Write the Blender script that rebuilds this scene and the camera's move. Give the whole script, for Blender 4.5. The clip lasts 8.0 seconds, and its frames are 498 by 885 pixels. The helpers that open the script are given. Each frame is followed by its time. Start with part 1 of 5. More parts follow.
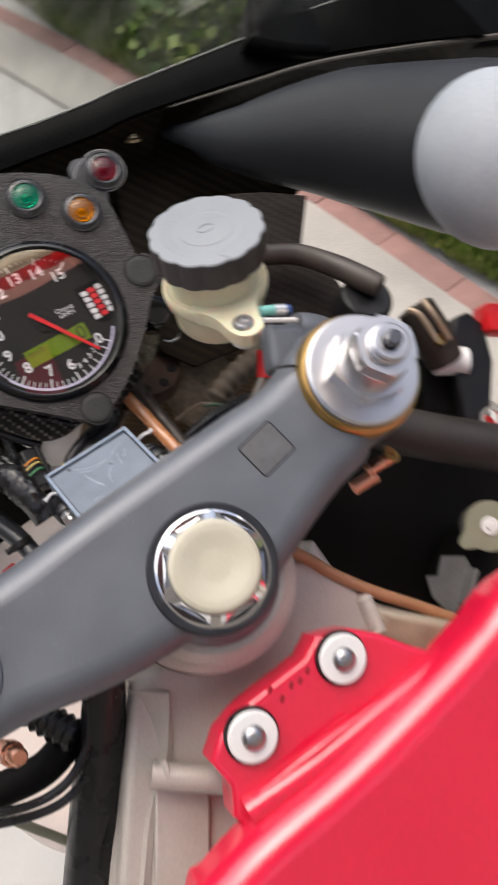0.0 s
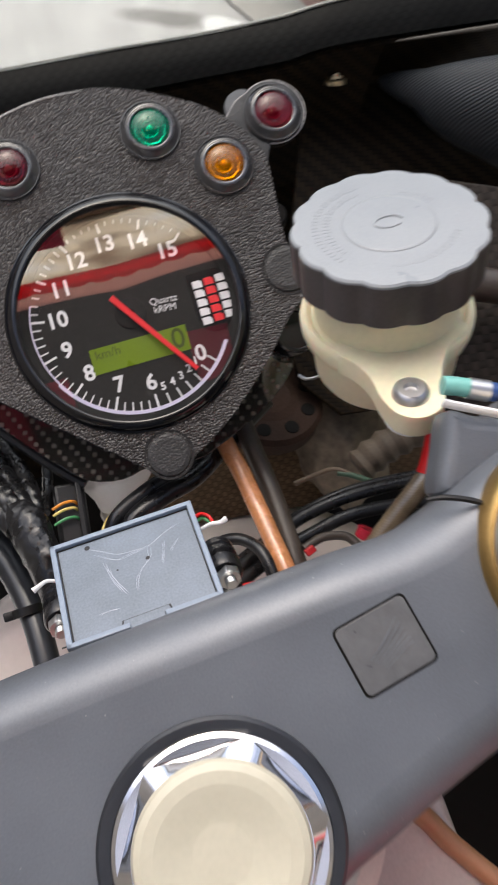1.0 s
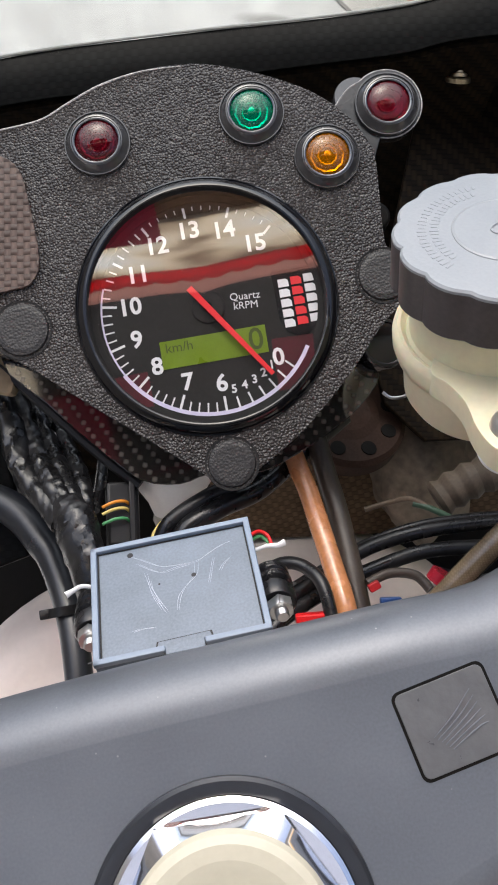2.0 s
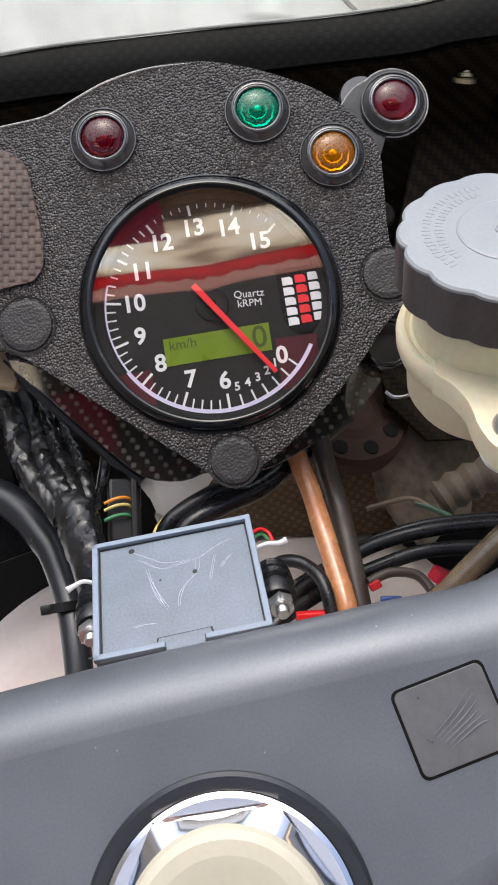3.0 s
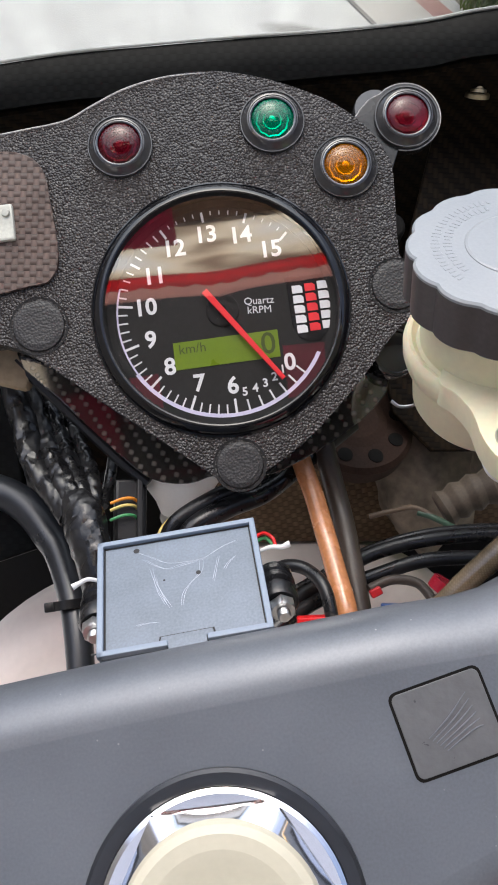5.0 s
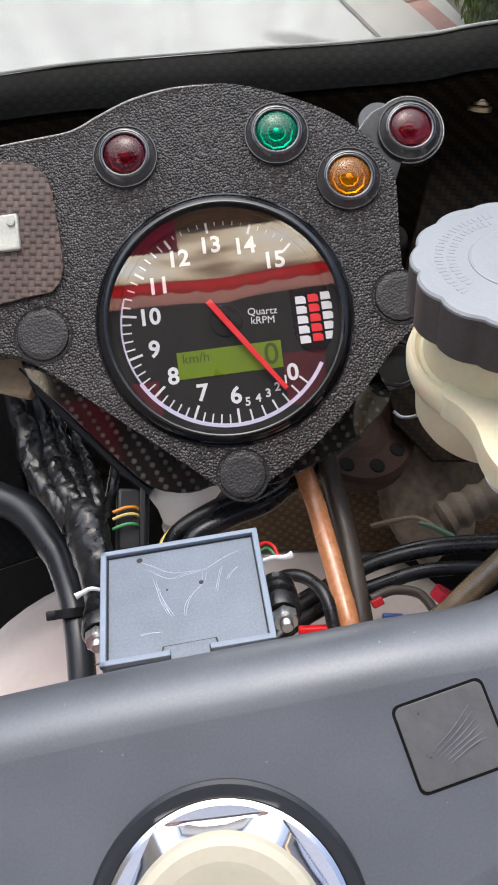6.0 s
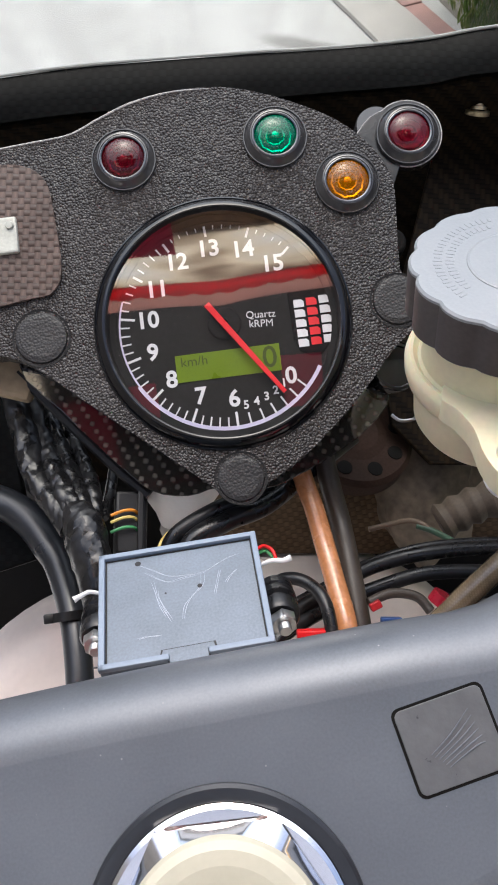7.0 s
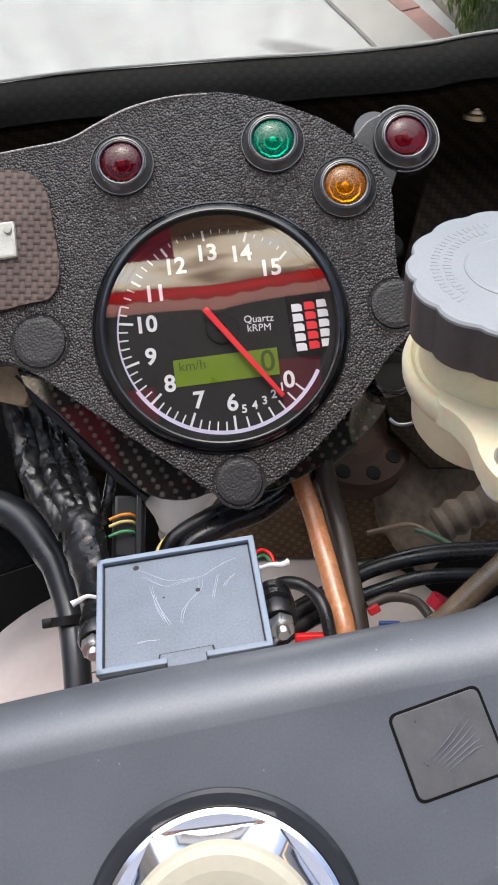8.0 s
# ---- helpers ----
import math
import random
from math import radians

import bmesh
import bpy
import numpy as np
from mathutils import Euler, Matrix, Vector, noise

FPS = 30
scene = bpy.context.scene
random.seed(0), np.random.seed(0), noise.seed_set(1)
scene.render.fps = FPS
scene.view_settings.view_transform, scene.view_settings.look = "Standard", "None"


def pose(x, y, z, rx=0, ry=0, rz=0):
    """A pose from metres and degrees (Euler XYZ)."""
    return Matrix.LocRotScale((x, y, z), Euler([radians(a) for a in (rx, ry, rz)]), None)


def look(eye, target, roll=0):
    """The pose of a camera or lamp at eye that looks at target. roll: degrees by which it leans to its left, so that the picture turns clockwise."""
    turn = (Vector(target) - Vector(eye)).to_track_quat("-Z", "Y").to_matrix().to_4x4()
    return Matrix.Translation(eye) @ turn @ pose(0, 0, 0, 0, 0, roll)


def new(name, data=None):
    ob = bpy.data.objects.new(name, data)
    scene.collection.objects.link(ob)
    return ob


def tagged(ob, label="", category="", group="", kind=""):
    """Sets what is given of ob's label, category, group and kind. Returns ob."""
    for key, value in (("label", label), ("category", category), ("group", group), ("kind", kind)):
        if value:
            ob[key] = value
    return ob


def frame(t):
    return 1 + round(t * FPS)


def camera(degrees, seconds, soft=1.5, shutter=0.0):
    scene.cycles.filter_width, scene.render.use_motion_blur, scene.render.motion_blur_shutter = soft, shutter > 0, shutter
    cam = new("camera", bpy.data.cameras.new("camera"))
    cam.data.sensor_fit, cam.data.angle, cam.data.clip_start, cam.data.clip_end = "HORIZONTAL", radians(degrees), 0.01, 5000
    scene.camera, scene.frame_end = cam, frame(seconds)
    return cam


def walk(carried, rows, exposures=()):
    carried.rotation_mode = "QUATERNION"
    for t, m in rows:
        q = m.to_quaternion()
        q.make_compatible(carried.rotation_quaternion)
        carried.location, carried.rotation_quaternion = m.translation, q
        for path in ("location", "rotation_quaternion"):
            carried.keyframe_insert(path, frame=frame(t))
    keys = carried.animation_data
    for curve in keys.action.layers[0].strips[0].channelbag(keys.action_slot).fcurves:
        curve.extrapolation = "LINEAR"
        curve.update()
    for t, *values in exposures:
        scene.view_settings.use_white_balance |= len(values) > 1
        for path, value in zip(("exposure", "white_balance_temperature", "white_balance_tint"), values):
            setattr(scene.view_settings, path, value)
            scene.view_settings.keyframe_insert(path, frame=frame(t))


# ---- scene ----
# Everything on the motorcycle is given in millimetres in the plane of its dial: x right, y up the dial, z out of it.
BIKE = pose(0, 0, 0.93, 32, 0, 0)
MM = 0.001
cam = camera(35.2, 8.0, soft=1.9, shutter=0.45)
ROWS = [
    (0.0, -69.31, -95.81, 409.42, 7.974, -15.966, -32.690),
    (0.1, -59.02, -89.39, 396.50, 6.920, -14.254, -29.945),
    (0.2, -50.83, -84.35, 380.42, 6.389, -13.204, -27.774),
    (0.3, -35.77, -80.04, 364.12, 5.363, -10.779, -26.396),
    (0.5, -26.83, -80.13, 338.66, 5.531, -10.344, -23.982),
    (0.6, -15.30, -80.58, 330.63, 5.170, -9.248, -23.598),
    (0.7, -8.06, -79.18, 322.58, 5.038, -8.392, -22.626),
    (0.8, -4.24, -79.22, 310.26, 5.246, -7.473, -21.079),
    (0.9, -3.90, -70.55, 293.78, 4.388, -6.387, -18.431),
    (1.0, -1.71, -69.09, 277.82, 4.349, -5.011, -16.644),
    (1.2, -0.06, -67.30, 269.98, 3.543, -3.365, -13.972),
    (1.5, -1.81, -64.47, 257.21, 4.306, -1.200, -10.805),
    (2.0, 1.61, -67.00, 254.54, 4.767, -0.165, -9.768),
    (3.5, 1.32, -68.16, 255.00, 4.698, 0.050, -8.640),
    (4.0, 0.92, -69.27, 257.08, 4.759, 0.094, -8.142),
    (4.5, 1.36, -68.80, 257.53, 4.956, 0.164, -7.811),
    (6.0, -0.05, -67.21, 258.85, 5.678, 0.089, -7.219),
    (6.5, 0.30, -66.68, 259.10, 5.814, -0.001, -7.233),
    (7.0, -0.56, -66.93, 258.95, 5.860, -0.161, -7.189),
    (7.5, 0.21, -67.67, 258.11, 6.178, -0.130, -7.258),
    (8.0, -0.29, -66.89, 259.17, 6.139, -0.234, -7.249),
]
walk(cam, [(t, BIKE @ pose(x * MM, y * MM, z * MM, rx, ry, rz)) for t, x, y, z, rx, ry, rz in ROWS], exposures=[(0.0, 0.5, 6500, 10), (0.7, 0.54, 6500, 10), (1.5, 0.68, 6300, 9), (8.0, 0.74, 6150, 9)])

# ---- light: open shade under a bright hazy sky ----
world = bpy.data.worlds.new("sky")
scene.world = world
world.use_nodes = True
nt = world.node_tree
sky = nt.nodes.new("ShaderNodeTexSky")
sky.sky_type, sky.sun_disc = "NISHITA", False
sky.sun_elevation, sky.sun_rotation = radians(69.4), radians(0)
sky.air_density, sky.dust_density, sky.ozone_density = 0.7, 6.0, 1.0
nt.links.new(sky.outputs[0], nt.nodes["Background"].inputs[0])
nt.nodes["Background"].inputs[1].default_value = 0.185
sun = new("sun", bpy.data.lights.new("sun", "SUN"))
sun.data.energy, sun.data.angle, sun.data.color = 1.15, radians(85), (0.97, 0.98, 1.0)
sun.matrix_world = look((0, 1.5, 4), (0, 0, 0))


# ---- materials ----
def graph(name):
    m = bpy.data.materials.new(name)
    m.use_nodes = True
    return m, m.node_tree.nodes, m.node_tree.links, m.node_tree.nodes["Principled BSDF"]


def coords(nodes, links, scale=(1, 1, 1), turn=0.0):
    tc, mp = nodes.new("ShaderNodeTexCoord"), nodes.new("ShaderNodeMapping")
    mp.inputs["Scale"].default_value = scale
    mp.inputs["Rotation"].default_value = (0, 0, radians(turn))
    links.new(tc.outputs["Object"], mp.inputs[0])
    return mp.outputs[0]


def ramp(nodes, links, fac, stops):
    r = nodes.new("ShaderNodeValToRGB")
    while len(r.color_ramp.elements) < len(stops):
        r.color_ramp.elements.new(0.5)
    for e, (at, c) in zip(r.color_ramp.elements, stops):
        e.position, e.color = at, (*c, 1) if len(c) == 3 else c
    links.new(fac, r.inputs[0])
    return r.outputs[0]


def surface(name, color, rough=0.5, metal=0.0, vary=0.25, grain=900.0, stain=60.0, bump=0.05, coat=0.0, rough_vary=0.15, spec=0.5, specks=0.0):
    """A worn surface: colour and roughness vary at two scales, with a fine relief; specks: the share of pale dust grains."""
    m, n, l, b = graph(name)
    co = coords(n, l)
    fine, broad = n.new("ShaderNodeTexNoise"), n.new("ShaderNodeTexNoise")
    for tex, s, d in ((fine, grain, 3), (broad, stain, 5)):
        tex.inputs["Scale"].default_value, tex.inputs["Detail"].default_value = s, d
        l.new(co, tex.inputs["Vector"])
    mix = n.new("ShaderNodeMix")
    mix.inputs["Factor"].default_value = 0.6
    l.new(fine.outputs["Fac"], mix.inputs["A"])
    l.new(broad.outputs["Fac"], mix.inputs["B"])
    dark, light = [c * (1 - vary) for c in color], [min(1, c * (1 + vary)) for c in color]
    tone = ramp(n, l, mix.outputs[0], [(0.3, dark), (0.7, light)])
    if specks:
        dots, dust = n.new("ShaderNodeTexVoronoi"), n.new("ShaderNodeMixRGB")
        dots.inputs["Scale"].default_value = 230
        l.new(co, dots.inputs["Vector"])
        l.new(ramp(n, l, dots.outputs["Distance"], [(specks * 0.5, (1, 1, 1)), (specks, (0, 0, 0))]), dust.inputs[0])
        l.new(tone, dust.inputs[1])
        dust.inputs[2].default_value = (0.24, 0.24, 0.25, 1)
        tone = dust.outputs[0]
    l.new(tone, b.inputs["Base Color"])
    r = n.new("ShaderNodeMapRange")
    r.inputs["From Min"].default_value, r.inputs["From Max"].default_value = 0.3, 0.7
    r.inputs["To Min"].default_value, r.inputs["To Max"].default_value = max(0.02, rough - rough_vary), min(1, rough + rough_vary)
    l.new(broad.outputs["Fac"], r.inputs[0])
    l.new(r.outputs[0], b.inputs["Roughness"])
    b.inputs["Metallic"].default_value, b.inputs["Coat Weight"].default_value = metal, coat
    b.inputs["Specular IOR Level"].default_value = spec
    b.inputs["Coat Roughness"].default_value = 0.06
    if bump:
        bp = n.new("ShaderNodeBump")
        bp.inputs["Strength"].default_value, bp.inputs["Distance"].default_value = bump, 0.0005
        l.new(fine.outputs["Fac"], bp.inputs["Height"])
        l.new(bp.outputs[0], b.inputs["Normal"])
    return m


def leather_grain(name, color, strength=1.0, rough=0.27):
    """Moulded plastic with a pebbled leather grain of about a millimetre."""
    m, n, l, b = graph(name)
    co = coords(n, l)
    wob, vor, broad = n.new("ShaderNodeTexNoise"), n.new("ShaderNodeTexVoronoi"), n.new("ShaderNodeTexNoise")
    wob.inputs["Scale"].default_value = 500
    broad.inputs["Scale"].default_value = 45
    add = n.new("ShaderNodeMixRGB")
    add.blend_type, add.inputs[0].default_value = "ADD", 0.00015
    l.new(co, wob.inputs["Vector"])
    l.new(co, add.inputs[1])
    l.new(wob.outputs["Color"], add.inputs[2])
    vor.feature = "F1"
    vor.inputs["Randomness"].default_value = 0.85
    vor.inputs["Scale"].default_value = 1150
    l.new(add.outputs[0], vor.inputs["Vector"])
    l.new(co, broad.inputs["Vector"])
    l.new(ramp(n, l, broad.outputs["Fac"], [(0.3, [c * 0.8 for c in color]), (0.7, [c * 1.25 for c in color])]), b.inputs["Base Color"])
    bp = n.new("ShaderNodeBump")
    bp.invert = True
    bp.inputs["Strength"].default_value, bp.inputs["Distance"].default_value = strength, 0.0007
    l.new(vor.outputs["Distance"], bp.inputs["Height"])
    l.new(bp.outputs[0], b.inputs["Normal"])
    b.inputs["Roughness"].default_value = rough
    return m


def weave(name, dark, light, cell, turn=45.0, rough=0.25, coat=0.6, spec=0.5, coat_rough=0.12, period=4.0, relief=0.5, spots=False, coat_ior=1.5):
    """Woven cloth in resin, twill (period 4) or plain (period 2): strands with rounded backs."""
    m, n, l, b = graph(name)
    co = coords(n, l, (1 / cell, 1 / cell, 1 / cell), turn)
    wob = n.new("ShaderNodeTexNoise")
    wob.inputs["Scale"].default_value, wob.inputs["Detail"].default_value = 0.35, 3
    l.new(co, wob.inputs["Vector"])
    add = n.new("ShaderNodeMixRGB")
    add.blend_type, add.inputs[0].default_value = "ADD", 0.25
    l.new(co, add.inputs[1])
    l.new(wob.outputs["Color"], add.inputs[2])
    sep = n.new("ShaderNodeSeparateXYZ")
    l.new(add.outputs[0], sep.inputs[0])

    def calc(op, p, q=0.0, r=0.0):
        k = n.new("ShaderNodeMath")
        k.operation = op
        for s, v in zip(k.inputs, (p, q, r)):
            if isinstance(v, (int, float)):
                s.default_value = v
            else:
                l.new(v, s)
        return k.outputs[0]
    u, v = sep.outputs[0], calc("ADD", sep.outputs[1], calc("MULTIPLY", sep.outputs[2], 0.9))
    step = calc("FLOORED_MODULO", calc("ADD", calc("FLOOR", u), calc("FLOOR", v)), period)
    over = calc("LESS_THAN", step, period / 2 - 0.5)
    bow = lambda w: calc("ABSOLUTE", calc("SINE", calc("MULTIPLY", w, math.pi)))
    height = calc("ADD", calc("MULTIPLY", bow(u), over), calc("MULTIPLY", bow(v), calc("SUBTRACT", 1.0, over)))
    fac = calc("MULTIPLY_ADD", height, 0.45, calc("MULTIPLY", over, 0.55))
    if spots:
        fac = calc("MULTIPLY", over, calc("POWER", calc("MULTIPLY", bow(u), bow(v)), 0.8))
    stain = n.new("ShaderNodeTexNoise")
    stain.inputs["Scale"].default_value, stain.inputs["Detail"].default_value = 0.12, 6
    l.new(co, stain.inputs["Vector"])
    mix = n.new("ShaderNodeMixRGB")
    mix.inputs[1].default_value, mix.inputs[2].default_value = (*dark, 1), (*light, 1)
    l.new(fac, mix.inputs[0])
    mul = n.new("ShaderNodeMixRGB")
    mul.blend_type, mul.inputs[0].default_value = "MULTIPLY", 0.7
    l.new(mix.outputs[0], mul.inputs[1])
    l.new(ramp(n, l, stain.outputs["Fac"], [(0.3, (0.4, 0.4, 0.4)), (0.65, (1, 1, 1))]), mul.inputs[2])
    l.new(mul.outputs[0], b.inputs["Base Color"])
    bp = n.new("ShaderNodeBump")
    bp.inputs["Strength"].default_value, bp.inputs["Distance"].default_value = relief, cell * 0.22
    l.new(height, bp.inputs["Height"])
    l.new(bp.outputs[0], b.inputs["Normal"])
    b.inputs["Roughness"].default_value, b.inputs["Coat Weight"].default_value, b.inputs["Coat Roughness"].default_value = rough + 0.15, coat, coat_rough
    b.inputs["Specular IOR Level"].default_value, b.inputs["Coat IOR"].default_value = spec, coat_ior
    return m


def ribbed(name, color, pitch):
    """Moulded black plastic with fine wavy ribs."""
    m, n, l, b = graph(name)
    w = n.new("ShaderNodeTexWave")
    w.bands_direction = "Y"
    w.inputs["Scale"].default_value, w.inputs["Distortion"].default_value, w.inputs["Detail Scale"].default_value = 0.314 / pitch, 2.0, 0.6
    l.new(coords(n, l), w.inputs["Vector"])
    l.new(ramp(n, l, w.outputs["Fac"], [(0.2, [c * 0.6 for c in color]), (0.8, [c * 1.6 for c in color])]), b.inputs["Base Color"])
    bp = n.new("ShaderNodeBump")
    bp.inputs["Strength"].default_value, bp.inputs["Distance"].default_value = 0.5, 0.0004
    l.new(w.outputs["Fac"], bp.inputs["Height"])
    l.new(bp.outputs[0], b.inputs["Normal"])
    b.inputs["Roughness"].default_value, b.inputs["Specular IOR Level"].default_value = 0.42, 0.2
    return m


def clear(name, tint=(1, 1, 1), gloss=0.05, haze=0.0, rough=0.02):
    """A thin clear pane: it lets light through and mirrors by its angle."""
    m, n, l, b = graph(name)
    n.remove(b)
    tr, gl, fr, mx = n.new("ShaderNodeBsdfTransparent"), n.new("ShaderNodeBsdfGlossy"), n.new("ShaderNodeLayerWeight"), n.new("ShaderNodeMixShader")
    tr.inputs[0].default_value, gl.inputs["Roughness"].default_value = (*tint, 1), rough
    pw, ad = n.new("ShaderNodeMath"), n.new("ShaderNodeMath")
    pw.operation, pw.inputs[1].default_value = "POWER", 5.0
    ad.operation, ad.inputs[1].default_value, ad.inputs[2].default_value = "MULTIPLY_ADD", 1 - gloss, gloss
    l.new(fr.outputs["Facing"], pw.inputs[0])
    l.new(pw.outputs[0], ad.inputs[0])
    l.new(ad.outputs[0], mx.inputs[0])
    l.new(tr.outputs[0], mx.inputs[1])
    l.new(gl.outputs[0], mx.inputs[2])
    out = mx.outputs[0]
    if haze:
        df, mx2, no = n.new("ShaderNodeBsdfDiffuse"), n.new("ShaderNodeMixShader"), n.new("ShaderNodeTexNoise")
        no.inputs["Scale"].default_value, no.inputs["Detail"].default_value = 25, 6
        l.new(coords(n, l, (3, 0.5, 0.5)), no.inputs["Vector"])
        df.inputs[0].default_value = (0.8, 0.8, 0.8, 1)
        l.new(ramp(n, l, no.outputs["Fac"], [(0.35, (0, 0, 0)), (0.8, (haze * 2, haze * 2, haze * 2))]), mx2.inputs[0])
        l.new(out, mx2.inputs[1])
        l.new(df.outputs[0], mx2.inputs[2])
        out = mx2.outputs[0]
    l.new(out, n["Material Output"].inputs[0])
    return m


def lens_plastic(name, color):
    m, n, l, b = graph(name)
    b.inputs["Base Color"].default_value = (*color, 1)
    b.inputs["Roughness"].default_value, b.inputs["Transmission Weight"].default_value, b.inputs["IOR"].default_value = 0.04, 0.75, 1.45
    return m


M_YOKE = surface("grey_anodised", (0.111, 0.122, 0.138), 0.42, 0.28, 0.18, 1800, 34, 0.03, rough_vary=0.07, specks=0.055)
M_GRAIN = leather_grain("black_grained_plastic", (0.031, 0.0265, 0.0245))
M_BUTGRAIN = leather_grain("black_grained_button", (0.016, 0.015, 0.0145), 0.3, 0.5)
M_BLACK = surface("black_plastic", (0.007, 0.007, 0.0075), 0.45, 0, 0.3, spec=0.35)
M_GLOSS = surface("gloss_black", (0.012, 0.012, 0.013), 0.12, 0, 0.2, bump=0.0, rough_vary=0.05)
M_RING = surface("deep_gloss_black", (0.005, 0.005, 0.006), 0.08, 0, 0.2, bump=0.0, rough_vary=0.03, spec=0.6)
M_SATIN = surface("satin_black_paint", (0.016, 0.018, 0.022), 0.32, 0, 0.2, 700, 40, 0.02, rough_vary=0.06)
M_ZINC = surface("bright_zinc", (0.6, 0.6, 0.59), 0.42, 1, 0.1)
M_RUBBER = surface("black_rubber", (0.01, 0.01, 0.011), 0.3, 0, 0.35, 700, 90, 0.1, spec=0.45)
M_TAPE = surface("black_tape", (0.009, 0.009, 0.0095), 0.3, 0, 0.4, 500, 120, 0.3)
M_DIALFACE = surface("dial_black", (0.028, 0.0265, 0.026), 0.6, 0, 0.1, bump=0, spec=0.08)
M_WHITE = surface("white_print", (0.85, 0.85, 0.87), 0.5, 0, 0.03, bump=0)
M_LAV = surface("pale_lavender_print", (0.72, 0.68, 0.88), 0.5, 0, 0.03, bump=0)
M_NEEDLE = surface("red_needle", (0.85, 0.02, 0.03), 0.45, 0, 0.05, bump=0)
M_LCD = surface("green_display", (0.15, 0.235, 0.004), 0.35, 0, 0.08, bump=0)
M_LCDINK = surface("display_ink", (0.05, 0.075, 0.01), 0.4, 0, 0.05, bump=0)
M_CARBON = weave("carbon_weave", (0.01, 0.0085, 0.007), (0.13, 0.115, 0.097), 0.0021, 20, 0.4, 1.0, 0.05, 0.05, 3.0, 0.3, True, 1.9)
M_CARBON_IN = weave("carbon_weave_brown", (0.045, 0.03, 0.025), (0.15, 0.108, 0.09), 0.0021, 8, 0.35, 0.15, 0.25, 0.12, 2.0)
# the shade inside the fairing is put into these two near-black weaves
M_CARBON_DARK = weave("dusty_shaded_weave", (0.002, 0.0018, 0.0015), (0.02, 0.013, 0.0065), 0.0022, 8, 0.5, 0.0, 0.1, 0.12, 4.0, 0.2)
M_FAIR = weave("black_fairing", (0.0018, 0.002, 0.0022), (0.006, 0.0065, 0.0065), 0.0026, 6, 0.2, 0.0, 0.045, 0.12, 2.0, 0.03)
M_CHROME = surface("chrome", (0.84, 0.84, 0.85), 0.13, 1, 0.05, bump=0, rough_vary=0.03)
M_ALU = surface("machined_aluminium", (0.6, 0.595, 0.59), 0.31, 1, 0.0, 1200, 60, 0.0, rough_vary=0.0)
M_STEEL = surface("dull_steel", (0.4, 0.4, 0.4), 0.35, 1, 0.2)
M_GOLD = surface("gold_anodised", (0.46, 0.3, 0.11), 0.42, 1, 0.15)
M_BRASS = surface("dull_brass", (0.5, 0.42, 0.27), 0.35, 1, 0.3)
M_FRAME = surface("bare_frame_aluminium", (0.5, 0.46, 0.41), 0.5, 0.25, 0.15, 900, 25, 0.1)
M_CREAM = surface("cream_plastic", (0.47, 0.445, 0.345), 0.4, 0, 0.06, 700, 40, 0.03)
M_RES = surface("translucent_reservoir", (0.73, 0.672, 0.47), 0.42, 0, 0.08, 500, 40, 0.04)
M_RES.node_tree.nodes["Principled BSDF"].inputs["Subsurface Weight"].default_value = 0.3
M_RES.node_tree.nodes["Principled BSDF"].inputs["Subsurface Scale"].default_value = 0.006
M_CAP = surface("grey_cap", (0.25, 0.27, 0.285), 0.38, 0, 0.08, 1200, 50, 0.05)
# the cap's side in shade, put into a darker colour than its top
M_CAPSIDE = surface("shaded_cap_side", (0.055, 0.045, 0.044), 0.45, 0, 0.3)
M_BOX = surface("blue_grey_plastic", (0.128, 0.156, 0.192), 0.4, 0, 0.3, 1500, 60, 0.1)
M_BOXRIM = surface("pale_blue_grey_plastic", (0.185, 0.23, 0.295), 0.38, 0, 0.1)
M_SCRATCH = surface("pale_scratch", (0.42, 0.46, 0.52), 0.6, 0, 0.2)
M_COPPER = surface("amber_hose", (0.5, 0.215, 0.09), 0.25, 0, 0.3, 600, 70, 0.05, coat=0.6)
M_BROWN = surface("brown_hose", (0.045, 0.035, 0.028), 0.45, 0, 0.3)
M_BANJO = surface("copper_metal", (0.75, 0.38, 0.25), 0.3, 1, 0.15)
M_RED = surface("red_paint", (0.6, 0.007, 0.04), 0.3, 0, 0.1, 300, 12, 0.0, coat=0.8, rough_vary=0.05)
M_REDP = surface("red_plastic", (0.7, 0.012, 0.015), 0.4, 0, 0.1)
M_BLUEP = surface("blue_plastic", (0.02, 0.06, 0.2), 0.4, 0, 0.1)
M_TEAL = surface("teal_plastic", (0.16, 0.42, 0.37), 0.3, 0, 0.1)
M_WASH = surface("white_washer", (0.78, 0.78, 0.76), 0.4, 0.1, 0.05)
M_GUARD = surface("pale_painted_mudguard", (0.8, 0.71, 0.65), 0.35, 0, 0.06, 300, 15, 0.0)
# the colour of the sky's highlight on the ribbed side
M_SILVER = surface("highlight_grey", (0.35, 0.38, 0.41), 0.6, 0.0, 0.15, 400, 20, 0.05)
M_WIRE_O, M_WIRE_G, M_WIRE_Y = [surface(n, c, 0.4, 0, 0.1) for n, c in (("orange_wire", (0.7, 0.25, 0.02)), ("green_wire", (0.06, 0.27, 0.1)), ("yellow_wire", (0.65, 0.5, 0.15)))]
M_BRAID = weave("braided_hose", (0.17, 0.125, 0.075), (0.24, 0.185, 0.12), 0.0006, 45, 0.1, 1.0, 0.5, 0.05, 2.0, 0.1)
M_OLIVE = surface("dull_zinc", (0.23, 0.23, 0.16), 0.6, 0.0, 0.15)
